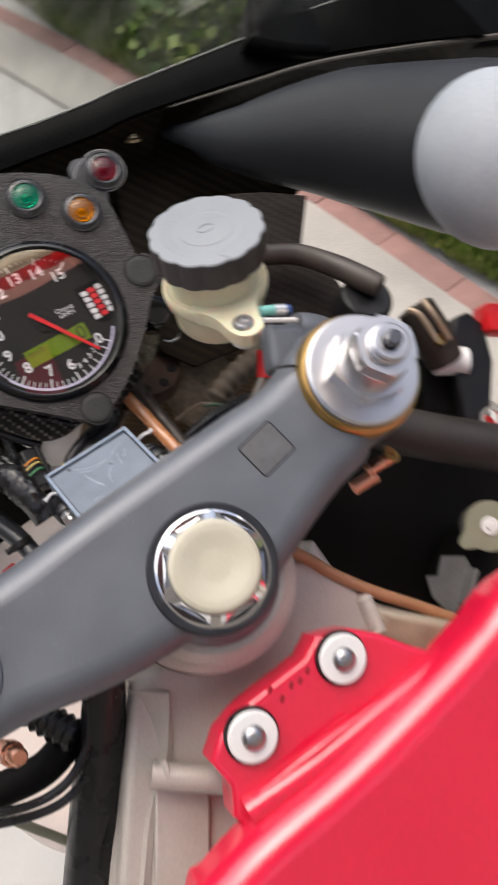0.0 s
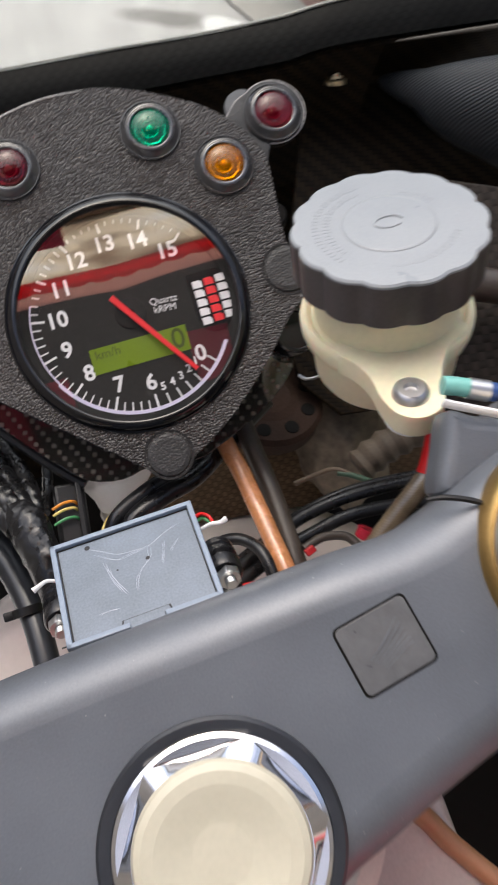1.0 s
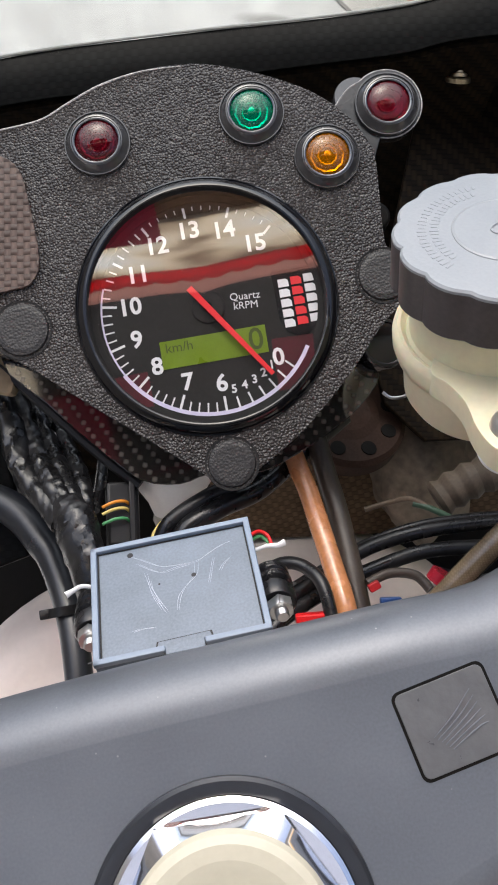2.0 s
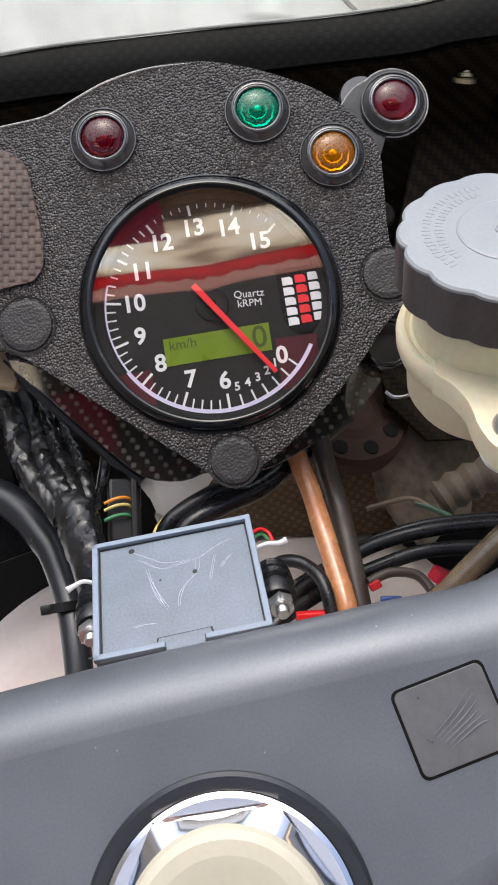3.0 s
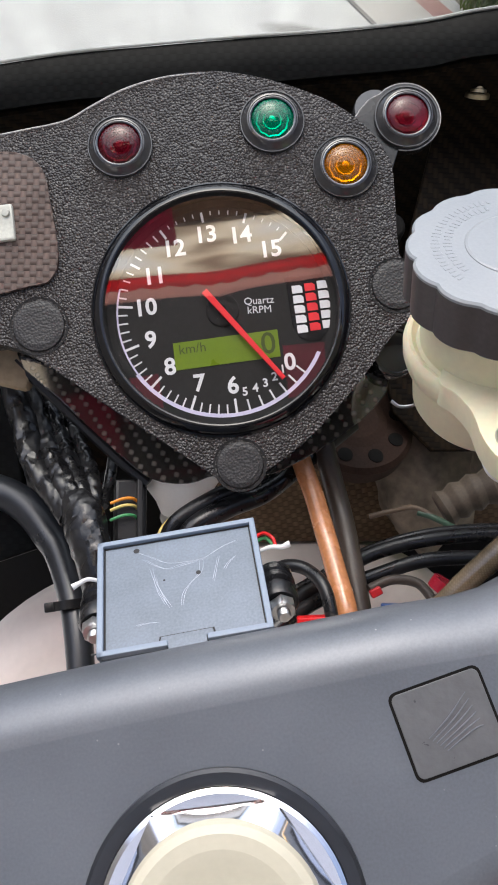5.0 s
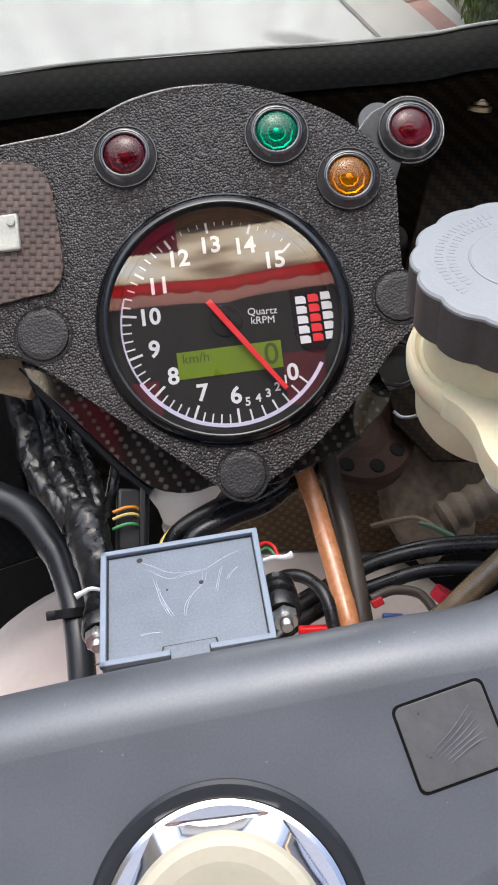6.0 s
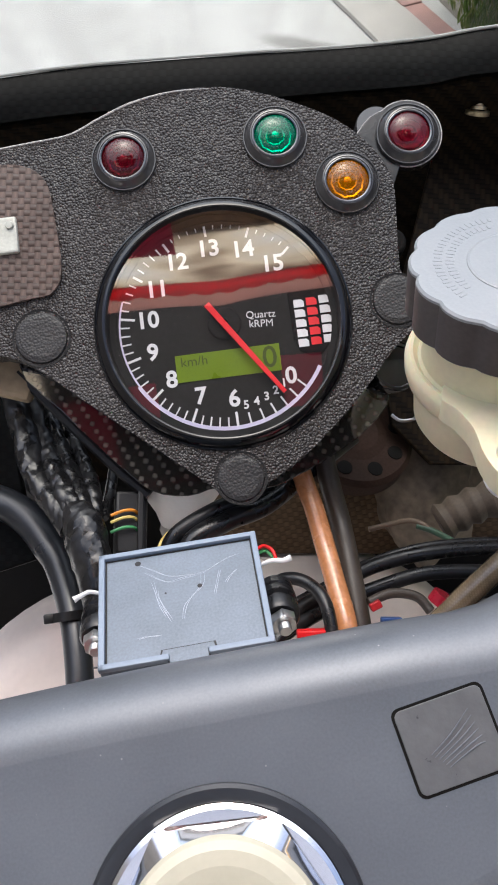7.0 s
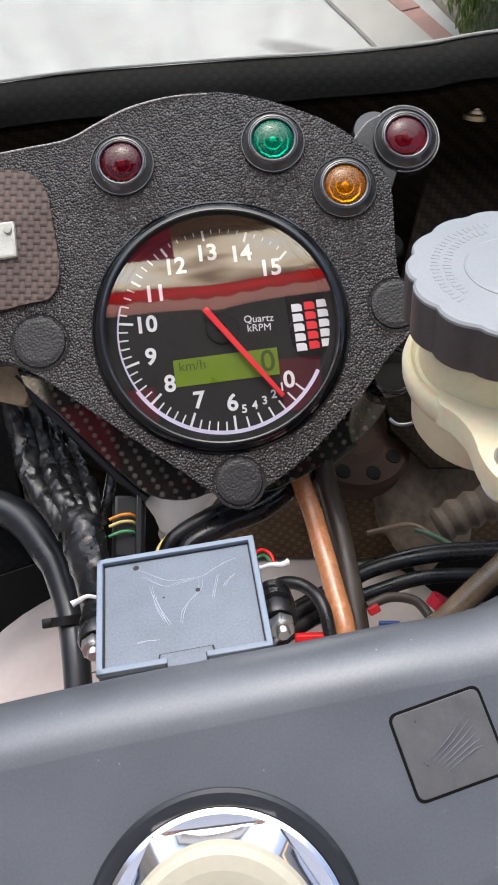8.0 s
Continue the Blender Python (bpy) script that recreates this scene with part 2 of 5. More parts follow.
# near-black: the shade of the deep void is put into this colour
M_NEARBLACK = surface("near_black", (0.0035, 0.003, 0.0025), 0.7, 0.0, 0.6, 300, 30, 0.3, spec=0.15)
M_DUST = surface("dusty_brown_casting", (0.2, 0.165, 0.125), 0.7, 0.1, 0.6, 250, 45, 0.4)
# for the panel edge's painted glint and the lamp bracket's wear
M_EDGE = surface("wear_and_glint", (0.42, 0.4, 0.39), 0.45, 0, 0.6, 1400, 900, 0.9)
M_PANEL = weave("dull_brown_weave", (0.013, 0.0105, 0.0085), (0.036, 0.029, 0.024), 0.0028, 6, 0.5, 0.0, 0.15, 0.12, 2.0, 0.25)
M_BUTTON = surface("matt_black_button", (0.015, 0.0145, 0.0145), 0.7, 0, 0.2, 1500, 60, 0.2, spec=0.25)
M_BEZEL = surface("dark_bezel", (0.09, 0.09, 0.093), 0.14, 0.6, 0.2, bump=0.0, rough_vary=0.08)
M_DARKSTEEL = surface("dark_steel", (0.16, 0.16, 0.165), 0.3, 1, 0.2)
M_BROWNWEAVE = weave("brown_woven_floor", (0.09, 0.061, 0.037), (0.19, 0.13, 0.076), 0.0026, -5, 0.5, 0.0, 0.2, 0.12, 2.0, 0.35)
M_GLASS = clear("instrument_glass", gloss=0.3)
M_SCREEN = clear("windscreen_plastic", (0.93, 0.95, 0.94), 0.03, 0.05)
M_LENS = {"red": lens_plastic("red_lens", (0.16, 0.003, 0.012)), "green": lens_plastic("green_lens", (0.0, 0.3, 0.15)), "amber": lens_plastic("amber_lens", (0.62, 0.2, 0.0))}


# ---- mesh helpers, in millimetres ----
def thing(name, at=(0, 0, 0), rot=(0, 0, 0), label="", category="", group="", kind="", on_bike=True):
    ob = new(name)
    ob.empty_display_size = 0.01
    ob.matrix_world = (BIKE if on_bike else Matrix()) @ pose(at[0] * MM, at[1] * MM, at[2] * MM, *rot)
    return tagged(ob, label, category, group, kind)


def part(name, bm, material, parent, label="", at=(0, 0, 0), rot=(0, 0, 0), angle=35):
    me = bpy.data.meshes.new(name)
    bmesh.ops.scale(bm, vec=(MM, MM, MM), verts=bm.verts)
    bmesh.ops.recalc_face_normals(bm, faces=bm.faces)
    bm.to_mesh(me)
    bm.free()
    me.set_sharp_from_angle(angle=radians(angle))
    for p in me.polygons:
        p.use_smooth = abs(p.normal.z) < 0.99995
    me.materials.append(material)
    ob = new(name, me)
    ob.parent = parent
    ob.matrix_basis = pose(at[0] * MM, at[1] * MM, at[2] * MM, *rot)
    return tagged(ob, label)


def lathe(profile, n=48):
    """A turned form round z from (radius, height) pairs."""
    bm = bmesh.new()
    rings = []
    for r, z in profile:
        if r < 1e-4:
            rings.append([bm.verts.new((0, 0, z))])
        else:
            rings.append([bm.verts.new((r * math.cos(2 * math.pi * i / n), r * math.sin(2 * math.pi * i / n), z)) for i in range(n)])
    for a, b in zip(rings, rings[1:]):
        for i in range(n):
            j = (i + 1) % n
            if len(a) == 1 and len(b) == 1:
                continue
            if len(a) == 1:
                bm.faces.new((a[0], b[i], b[j]))
            elif len(b) == 1:
                bm.faces.new((a[i], a[j], b[0]))
            else:
                bm.faces.new((a[i], a[j], b[j], b[i]))
    return bm


def curve_through(pts, steps=8, closed=False):
    """A smooth line through the given points."""
    p = [Vector(q) for q in pts]
    n, out = len(p), []
    for i in range(n if closed else n - 1):
        a, b, c, d = (p[(i + k) % n] if closed else p[min(max(i + k, 0), n - 1)] for k in (-1, 0, 1, 2))
        for s in range(steps):
            t = s / steps
            out.append(0.5 * (2 * b + (c - a) * t + (2 * a - 5 * b + 4 * c - d) * t * t + (3 * b - a - 3 * c + d) * t ** 3))
    return out if closed else out + [p[-1]]


def tube(pts, r, n=14, steps=8, flat=1.0):
    """A hose along a smooth line, with closed ends; r may change along it."""
    line = curve_through(pts, steps)
    bm, rings, side = bmesh.new(), [], None
    for i, q in enumerate(line):
        d = (line[min(i + 1, len(line) - 1)] - line[max(i - 1, 0)]).normalized()
        if side is None:
            side = d.orthogonal().normalized()
        side = (side - d * side.dot(d)).normalized()
        up = d.cross(side)
        f = i / (len(line) - 1)
        rr = r if not isinstance(r, (list, tuple)) else float(np.interp(f, np.linspace(0, 1, len(r)), r))
        rings.append([bm.verts.new(q + rr * (math.cos(a) * side + flat * math.sin(a) * up)) for a in (2 * math.pi * k / n for k in range(n))])
    for a, b in zip(rings, rings[1:]):
        for i in range(n):
            j = (i + 1) % n
            bm.faces.new((a[i], a[j], b[j], b[i]))
    bm.faces.new(rings[0][::-1])
    bm.faces.new(rings[-1])
    return bm


def prism(outline, z0, z1, bevel=0.0, seg=3, hole=None):
    """A plate with the given outline, its upper edge rounded; hole: the radius of a round hole at its origin."""
    bm = bmesh.new()
    loops = [[(x, y) for x, y in outline]]
    if hole:
        loops.append([(hole * math.cos(a), hole * math.sin(a)) for a in (2 * math.pi * k / 64 for k in range(64))])
    edges = []
    for lp in loops:
        vs = [bm.verts.new((x, y, z1)) for x, y in lp]
        edges += [bm.edges.new((vs[i], vs[(i + 1) % len(vs)])) for i in range(len(vs))]
    bmesh.ops.triangle_fill(bm, edges=edges, use_beauty=True)
    top = list(bm.faces)
    ext = bmesh.ops.extrude_face_region(bm, geom=top)
    low = [v for v in ext["geom"] if isinstance(v, bmesh.types.BMVert)]
    for v in low:
        v.co.z = z0
    bm.faces.ensure_lookup_table()
    if bevel:
        rim = [e for e in bm.edges if all(abs(v.co.z - z1) < 1e-6 for v in e.verts) and len(e.link_faces) == 2 and any(abs(f.calc_center_median().z - z1) > 1e-4 for f in e.link_faces)]
        bmesh.ops.bevel(bm, geom=rim, offset=bevel, segments=seg, profile=0.5, affect="EDGES", clamp_overlap=True)
    return bm


def rounded_plate(outline, z0, z1, r, seg=6):
    """A thick plate whose upper edge is rolled over with radius r; the outline must be smooth."""
    p = [Vector((x, y, 0)) for x, y in outline]
    n = len(p)
    if sum(p[i].x * p[(i + 1) % n].y - p[(i + 1) % n].x * p[i].y for i in range(n)) < 0:
        p.reverse()
    inward = []
    for i in range(n):
        d = (p[(i + 2) % n] - p[i - 2]).normalized()
        inward.append(Vector((-d.y, d.x, 0)))
    bm, rings = bmesh.new(), []
    levels = [(0, z0)] + [(r * (1 - math.cos(k / seg * math.pi / 2)), z1 - r + r * math.sin(k / seg * math.pi / 2)) for k in range(seg + 1)]
    for off, z in levels:
        rings.append([bm.verts.new((q.x + w.x * off, q.y + w.y * off, z)) for q, w in zip(p, inward)])
    for a, b in zip(rings, rings[1:]):
        for i in range(n):
            j = (i + 1) % n
            bm.faces.new((a[i], a[j], b[j], b[i]))
    bmesh.ops.triangle_fill(bm, edges=[bm.edges.get((rings[-1][i], rings[-1][(i + 1) % n])) for i in range(n)], use_beauty=True)
    return bm


def block(sx, sy, sz, bevel=0.6, seg=2):
    bm = bmesh.new()
    bmesh.ops.create_cube(bm, size=1)
    bmesh.ops.scale(bm, vec=(sx, sy, sz), verts=bm.verts)
    if bevel:
        bmesh.ops.bevel(bm, geom=list(bm.edges), offset=bevel, segments=seg, profile=0.5, affect="EDGES")
    return bm


def crumple(bm, amount, size, seed=0.0):
    """Wrinkles a mesh along its normals."""
    bm.normal_update()
    for v in bm.verts:
        w = Vector((v.co.x / size + seed, v.co.y / (size * 2.6), v.co.z / size))
        v.co += v.normal * amount * (abs(noise.noise(w)) * 2 - 0.6 + 0.5 * noise.noise(w * 2.7))
    return bm


def hexagon(flats, h, chamfer=1.0):
    """A hexagon nut body with a turned chamfer on its top."""
    r = flats / math.sqrt(3)
    bm = bmesh.new()
    n = 48
    rings = []
    for inset, z in ((0, 0), (0, h - chamfer * 0.6), (chamfer, h), (r * 0.5, h)):
        ring = []
        for k in range(n):
            a = 2 * math.pi * k / n
            edge = flats / 2 / math.cos((a + math.pi / 6) % (math.pi / 3) - math.pi / 6)
            rad = min(edge, r - inset) if inset else edge
            if inset > chamfer:
                rad = r * 0.5
            ring.append(bm.verts.new((rad * math.cos(a), rad * math.sin(a), z)))
        rings.append(ring)
    for a, b in zip(rings, rings[1:]):
        for i in range(n):
            j = (i + 1) % n
            bm.faces.new((a[i], a[j], b[j], b[i]))
    bm.faces.new(rings[-1])
    bm.faces.new(rings[0][::-1])
    return bm


def sheet(rows, thick=1.5):
    """A curved sheet through rows of points, with thickness."""
    bm = bmesh.new()
    grid = [[bm.verts.new(p) for p in row] for row in rows]
    for a, b in zip(grid, grid[1:]):
        for i in range(len(a) - 1):
            bm.faces.new((a[i], a[i + 1], b[i + 1], b[i]))
    bmesh.ops.recalc_face_normals(bm, faces=bm.faces)
    bmesh.ops.solidify(bm, geom=list(bm.faces), thickness=thick)
    return bm


def letters(text, size, depth=0.15, bold=0.0):
    """Raised lettering in the built-in font, centred on its origin."""
    cu = bpy.data.curves.new("lettering", "FONT")
    cu.body, cu.size, cu.extrude, cu.offset = text, size, depth, bold
    cu.align_x, cu.align_y, cu.resolution_u = "CENTER", "CENTER", 3
    tmp = bpy.data.objects.new("lettering", cu)
    me = bpy.data.meshes.new_from_object(tmp)
    bm = bmesh.new()
    bm.from_mesh(me)
    bpy.data.objects.remove(tmp)
    bpy.data.meshes.remove(me)
    bpy.data.curves.remove(cu)
    return bm


def on_arc(r, degrees):
    """A place on the dial, by its angle clockwise from the left."""
    a = radians(degrees)
    return -r * math.cos(a), r * math.sin(a)


# ---- setting: ground, kerb, planting, overhead ----
def ground():
    bm = bmesh.new()
    bmesh.ops.create_grid(bm, x_segments=2, y_segments=2, size=60000)
    m, n, l, b = graph("worn_concrete")
    co = coords(n, l)
    tex, tex2, tex3 = n.new("ShaderNodeTexNoise"), n.new("ShaderNodeTexNoise"), n.new("ShaderNodeTexNoise")
    for q, s in ((tex, 1.3), (tex2, 90), (tex3, 9)):
        q.inputs["Scale"].default_value, q.inputs["Detail"].default_value = s, 6
        l.new(co, q.inputs["Vector"])
    base = ramp(n, l, tex.outputs["Fac"], [(0.35, (0.42, 0.415, 0.39)), (0.62, (0.5, 0.495, 0.47))])
    mul = n.new("ShaderNodeMixRGB")
    mul.blend_type, mul.inputs[0].default_value = "MULTIPLY", 0.25
    l.new(base, mul.inputs[1])
    l.new(ramp(n, l, tex3.outputs["Fac"], [(0.3, (0.7, 0.7, 0.7)), (0.6, (1, 1, 1))]), mul.inputs[2])
    # a darker smear with a ragged outline
    wob = n.new("ShaderNodeMixRGB")
    wob.blend_type, wob.inputs[0].default_value = "ADD", 0.05
    l.new(co, wob.inputs[1])
    l.new(tex3.outputs["Color"], wob.inputs[2])
    smear, ball = n.new("ShaderNodeMapping"), n.new("ShaderNodeTexGradient")
    smear.vector_type, ball.gradient_type = "TEXTURE", "SPHERICAL"
    smear.inputs["Location"].default_value = (0.37, 2.12, 0.025)
    smear.inputs["Rotation"].default_value = (0, 0, radians(-39))
    smear.inputs["Scale"].default_value = (0.19, 0.06, 1)
    l.new(wob.outputs[0], smear.inputs[0])
    l.new(smear.outputs[0], ball.inputs[0])
    dark_mix = n.new("ShaderNodeMixRGB")
    dark_mix.blend_type, dark_mix.inputs[0].default_value = "MULTIPLY", 1.0
    l.new(mul.outputs[0], dark_mix.inputs[1])
    l.new(ramp(n, l, ball.outputs["Fac"], [(0.05, (1, 1, 1)), (0.55, (0.5, 0.49, 0.48))]), dark_mix.inputs[2])
    # a worn pale patch of spilt paint beside it
    spill, blot, paint = n.new("ShaderNodeMapping"), n.new("ShaderNodeTexGradient"), n.new("ShaderNodeMixRGB")
    spill.vector_type, blot.gradient_type = "TEXTURE", "SPHERICAL"
    spill.inputs["Location"].default_value = (0.52, 1.975, 0.025)
    spill.inputs["Rotation"].default_value = (0, 0, radians(-66))
    spill.inputs["Scale"].default_value = (0.13, 0.06, 1)
    l.new(wob.outputs[0], spill.inputs[0])
    l.new(spill.outputs[0], blot.inputs[0])
    l.new(ramp(n, l, blot.outputs["Fac"], [(0.1, (0, 0, 0)), (0.4, (1, 1, 1))]), paint.inputs[0])
    l.new(dark_mix.outputs[0], paint.inputs[1])
    paint.inputs[2].default_value = (0.74, 0.73, 0.71, 1)
    l.new(paint.outputs[0], b.inputs["Base Color"])
    bp = n.new("ShaderNodeBump")
    bp.inputs["Strength"].default_value, bp.inputs["Distance"].default_value = 0.4, 0.003
    l.new(tex2.outputs["Fac"], bp.inputs["Height"])
    l.new(bp.outputs[0], b.inputs["Normal"])
    b.inputs["Roughness"].default_value = 0.8
    ob = part("ground", bm, m, None)
    tagged(ob, "worn pale concrete yard with dusty stains", "ground", kind="structure")


ground()
KERB = Matrix.Translation((0.66, 2.3, 0)) @ Matrix.Rotation(radians(8.6), 4, "Z")  # along the edge of the yard


def kerb():
    mats = surface("red_kerb_brick", (0.34, 0.2, 0.175), 0.85, 0, 0.3, 300, 14, 0.4)
    pale = surface("pale_kerb_stone", (0.4, 0.38, 0.345), 0.85, 0, 0.2, 200, 6, 0.3)
    strip = tagged(new("kerb"), "low kerb of pale stone and faded red bricks", "kerb", kind="structure")
    rnd = random.Random(4)

    def edge(y):
        """The bend of the yard's edge: its place at y, and the way that it runs."""
        d = y - 1.5
        return 0.845 - 0.16 * d - (0.06 if d > 0 else 0.038) * max(d, -1.2) * min(max(d, -1.2), 1.2)
    y = -2.2
    while y < 5.5:
        lean = math.degrees(math.atan2(edge(y) - edge(y + 0.1), 0.1))
        part("brick", block(66, 199, 60, 2, 1), mats, strip, at=(edge(y) * 1000, y * 1000, -14 + rnd.uniform(-3, 3)), rot=(0, 0, lean + rnd.uniform(-1, 1)))
        y += 0.2 * math.cos(radians(lean))
    ys = np.linspace(-2.2, 5.5, 60)
    part("kerb_stone", sheet([[(edge(q) * 1000 - dx, q * 1000, z) for q in ys] for dx, z in ((190, 2), (188, 8), (118, 10), (36, 9), (34, -10))], 6), pale, strip, "pale worn kerb stone")


kerb()


def leaf_cloud(name, label, category, spots, count, size, colors, kind="", seed=1, blade=False):
    """Planting: many small folded leaves, thick in the clumps given as (place, radius), with gaps between."""
    m, n, l, b = graph(name + "_leaf")
    oi = n.new("ShaderNodeNewGeometry")
    l.new(ramp(n, l, oi.outputs["Random Per Island"], [(0.0, colors[0]), (0.5, colors[1]), (1.0, colors[2])]), b.inputs["Base Color"])
    b.inputs["Roughness"].default_value = 0.5
    rnd, verts, faces = random.Random(seed), [], []
    for k in range(count):
        (cx, cy, cz), r = spots[rnd.randrange(len(spots))]
        d = Vector((rnd.gauss(0, 1), rnd.gauss(0, 1), rnd.gauss(0, 1))).normalized() * r * rnd.uniform(0.55, 1.0)
        if blade:
            d = Vector((rnd.uniform(-r, r), rnd.uniform(-r, r), 0))
        c = Vector((cx, cy, cz)) + d
        s = size * rnd.uniform(0.6, 1.4)
        if blade:
            a = rnd.uniform(0, 6.28)
            side, up = Vector((math.cos(a), math.sin(a), 0)) * s * 0.08, Vector((rnd.uniform(-0.5, 0.5), rnd.uniform(-0.5, 0.5), 1)) * s
        else:
            up = Vector((rnd.gauss(0, 1), rnd.gauss(0, 1), rnd.gauss(0, 1))).normalized() * s
            side = up.orthogonal().normalized() * s * 0.45
        i = len(verts)
        verts += [c, c + up * 0.5 + side, c + up, c + up * 0.5 - side]
        faces += [(i, i + 1, i + 2), (i, i + 2, i + 3)]
    me = bpy.data.meshes.new(name)
    me.from_pydata(verts, [], faces)
    me.materials.append(m)
    return me


def planting():
    rnd = random.Random(9)
    soil = part("soil_bed", block(9000, 16000, 40, 10), surface("dry_soil", (0.36, 0.33, 0.27), 0.9, 0, 0.3, 60, 5, 0.6), None)
    soil.matrix_world = KERB @ pose(4.62, 0, 0.005)
    tagged(soil, "dry earth bed with litter behind the kerb", "soil", kind="structure")
    spots = [((rnd.uniform(0.5, 1.8), rnd.uniform(-5, 5), 0.02), 0.36) for k in range(60)] + [((0.3 + 0.03 * (k % 3), -4 + 0.07 * k, 0.02), 0.2) for k in range(120)] + [((0.17 + 0.05 * (k % 2), -2.4 + 0.01 * k, 0.02), 0.09) for k in range(210)]
    g = new("grass", leaf_cloud("grass", "", "", spots, 78000, 0.045, [(0.09, 0.16, 0.02), (0.16, 0.26, 0.04), (0.3, 0.3, 0.1)], blade=True))
    g.matrix_world = KERB
    tagged(g, "patchy green grass beside the brick kerb", "grass", kind="stuff")
    for k in range(9):
        x, y = 0.34 + rnd.uniform(0.0, 0.25), -2.6 + k * 0.55
        base = new("bush")
        base.matrix_world = KERB @ pose(x, y, 0)
        tagged(base, "leafy green garden bush in the earth bed", "bush", group="bushes behind the kerb")
        spots = [((rnd.uniform(-0.3, 0.3), rnd.uniform(-0.35, 0.35), rnd.uniform(0.2, 0.75)), rnd.uniform(0.1, 0.22)) for q in range(14)]
        crown = new("crown", leaf_cloud("crown", "", "", spots, 5200, 0.034, [(0.07, 0.13, 0.02), (0.15, 0.25, 0.04), (0.34, 0.4, 0.11)], seed=k))
        crown.parent = base
        for q in range(4):
            p = spots[q][0]
            part("stem", tube([(0, 0, 0), (p[0] * 400, p[1] * 400, p[2] * 600), (p[0] * 1000, p[1] * 1000, p[2] * 1000)], [9, 6, 3], 7), M_BROWN, base)

    for x, y, s in ((0.4, -0.2, 2), (0.48, 0.12, 3)):
        base = new("plant")
        base.matrix_world = KERB @ pose(x, y, 0.02)
        tagged(base, "low leafy green plant beside the brick kerb", "plant", group="low plants by the kerb")
        spots = [((rnd.uniform(-0.1, 0.1), rnd.uniform(-0.16, 0.16), rnd.uniform(0.04, 0.12)), rnd.uniform(0.04, 0.08)) for q in range(8)]
        foliage = new("foliage", leaf_cloud("foliage", "", "", spots, 1500, 0.03, [(0.11, 0.18, 0.03), (0.18, 0.28, 0.05), (0.34, 0.4, 0.12)], seed=40 + s))
        foliage.parent = base
        part("stem", tube([(0, 0, -10), (10, 20, 40), (20, 40, 90)], [4, 3, 2], 7), M_BROWN, base)


planting()


def awning():
    cloth, n, l, b = graph("red_awning_cloth")
    b.inputs["Base Color"].default_value = (0.55, 0.02, 0.03, 1)
    b.inputs["Roughness"].default_value, b.inputs["Transmission Weight"].default_value = 0.9, 0.0
    tl, mx = n.new("ShaderNodeBsdfTranslucent"), n.new("ShaderNodeMixShader")
    tl.inputs[0].default_value, mx.inputs[0].default_value = (0.9, 0.085, 0.1, 1), 0.88
    l.new(b.outputs[0], mx.inputs[1])
    l.new(tl.outputs[0], mx.inputs[2])
    l.new(mx.outputs[0], n["Material Output"].inputs[0])
    a = tagged(new("awning"), "red scalloped overhead awning with sheets added to shape reflections", "awning")
    a.matrix_world = pose(0, -0.385, 2.55)
    rows = [[(x, y, 4) for x in np.linspace(-800, 800, 40)] for y in (-14, -38, -62)]
    pink, n, l, bp_ = graph("faded_pink_cloth")
    bp_.inputs["Base Color"].default_value, bp_.inputs["Roughness"].default_value = (0.6, 0.42, 0.38, 1), 0.9
    tl3, mx3 = n.new("ShaderNodeBsdfTranslucent"), n.new("ShaderNodeMixShader")
    tl3.inputs[0].default_value, mx3.inputs[0].default_value = (0.7, 0.46, 0.4, 1), 0.85
    l.new(bp_.outputs[0], mx3.inputs[1])
    l.new(tl3.outputs[0], mx3.inputs[2])
    l.new(mx3.outputs[0], n["Material Output"].inputs[0])
    part("pale_edge", sheet(rows, 2), pink, a, "faded pink cloth edge")
    rows = [[(x, 2 - d * (0.8 + 0.2 * abs(math.sin(x / 22.0))), -4 - d * 0.1) for x in np.linspace(-800, 800, 240)] for d in (0, 16, 34)]
    part("scalloped_band", sheet(rows, 2), cloth, a, "red scalloped band")
    rows2 = [[(x, y, z) for x in np.linspace(-330, 250, 30)] for y, z in ((-600, 115), (-750, 145), (-900, 172))]
    part("rear_edge", sheet(rows2, 2), surface("dark_maroon_cloth", (0.2, 0.012, 0.03), 0.9, spec=0.1), a, "dark maroon rear edge")
    # an unseen white sheet, added so that the chrome nut reflects white
    pale, n, l, pb = graph("white_reflector_sheet")
    pb.inputs["Base Color"].default_value, pb.inputs["Roughness"].default_value = (0.6, 0.61, 0.63, 1), 0.9
    tl4, mx4 = n.new("ShaderNodeBsdfTranslucent"), n.new("ShaderNodeMixShader")
    tl4.inputs[0].default_value, mx4.inputs[0].default_value = (0.58, 0.6, 0.65, 1), 0.85
    l.new(pb.outputs[0], mx4.inputs[1])
    l.new(tl4.outputs[0], mx4.inputs[2])
    l.new(mx4.outputs[0], n["Material Output"].inputs[0])
    rows4 = [[(x, y, z + 8 * math.sin(x / 160.0)) for x in np.linspace(-900, 900, 30)] for y, z in ((-902, 175), (-1100, 205), (-1500, 260), (-2000, 300))]
    part("rear_reflector", sheet(rows4, 2), pale, a, "unseen white sheet added to whiten the chrome's reflections")
    # cream sheets added overhead to give the dial glass its cream reflection
    cream, n, l, bs = graph("cream_reflection_sheet")
    bs.inputs["Base Color"].default_value, bs.inputs["Roughness"].default_value = (0.7, 0.6, 0.44, 1), 0.9
    tl2, mx2 = n.new("ShaderNodeBsdfTranslucent"), n.new("ShaderNodeMixShader")
    # this noise paints the mottled brightness of that reflection
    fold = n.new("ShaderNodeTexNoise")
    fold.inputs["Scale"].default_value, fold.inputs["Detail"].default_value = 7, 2
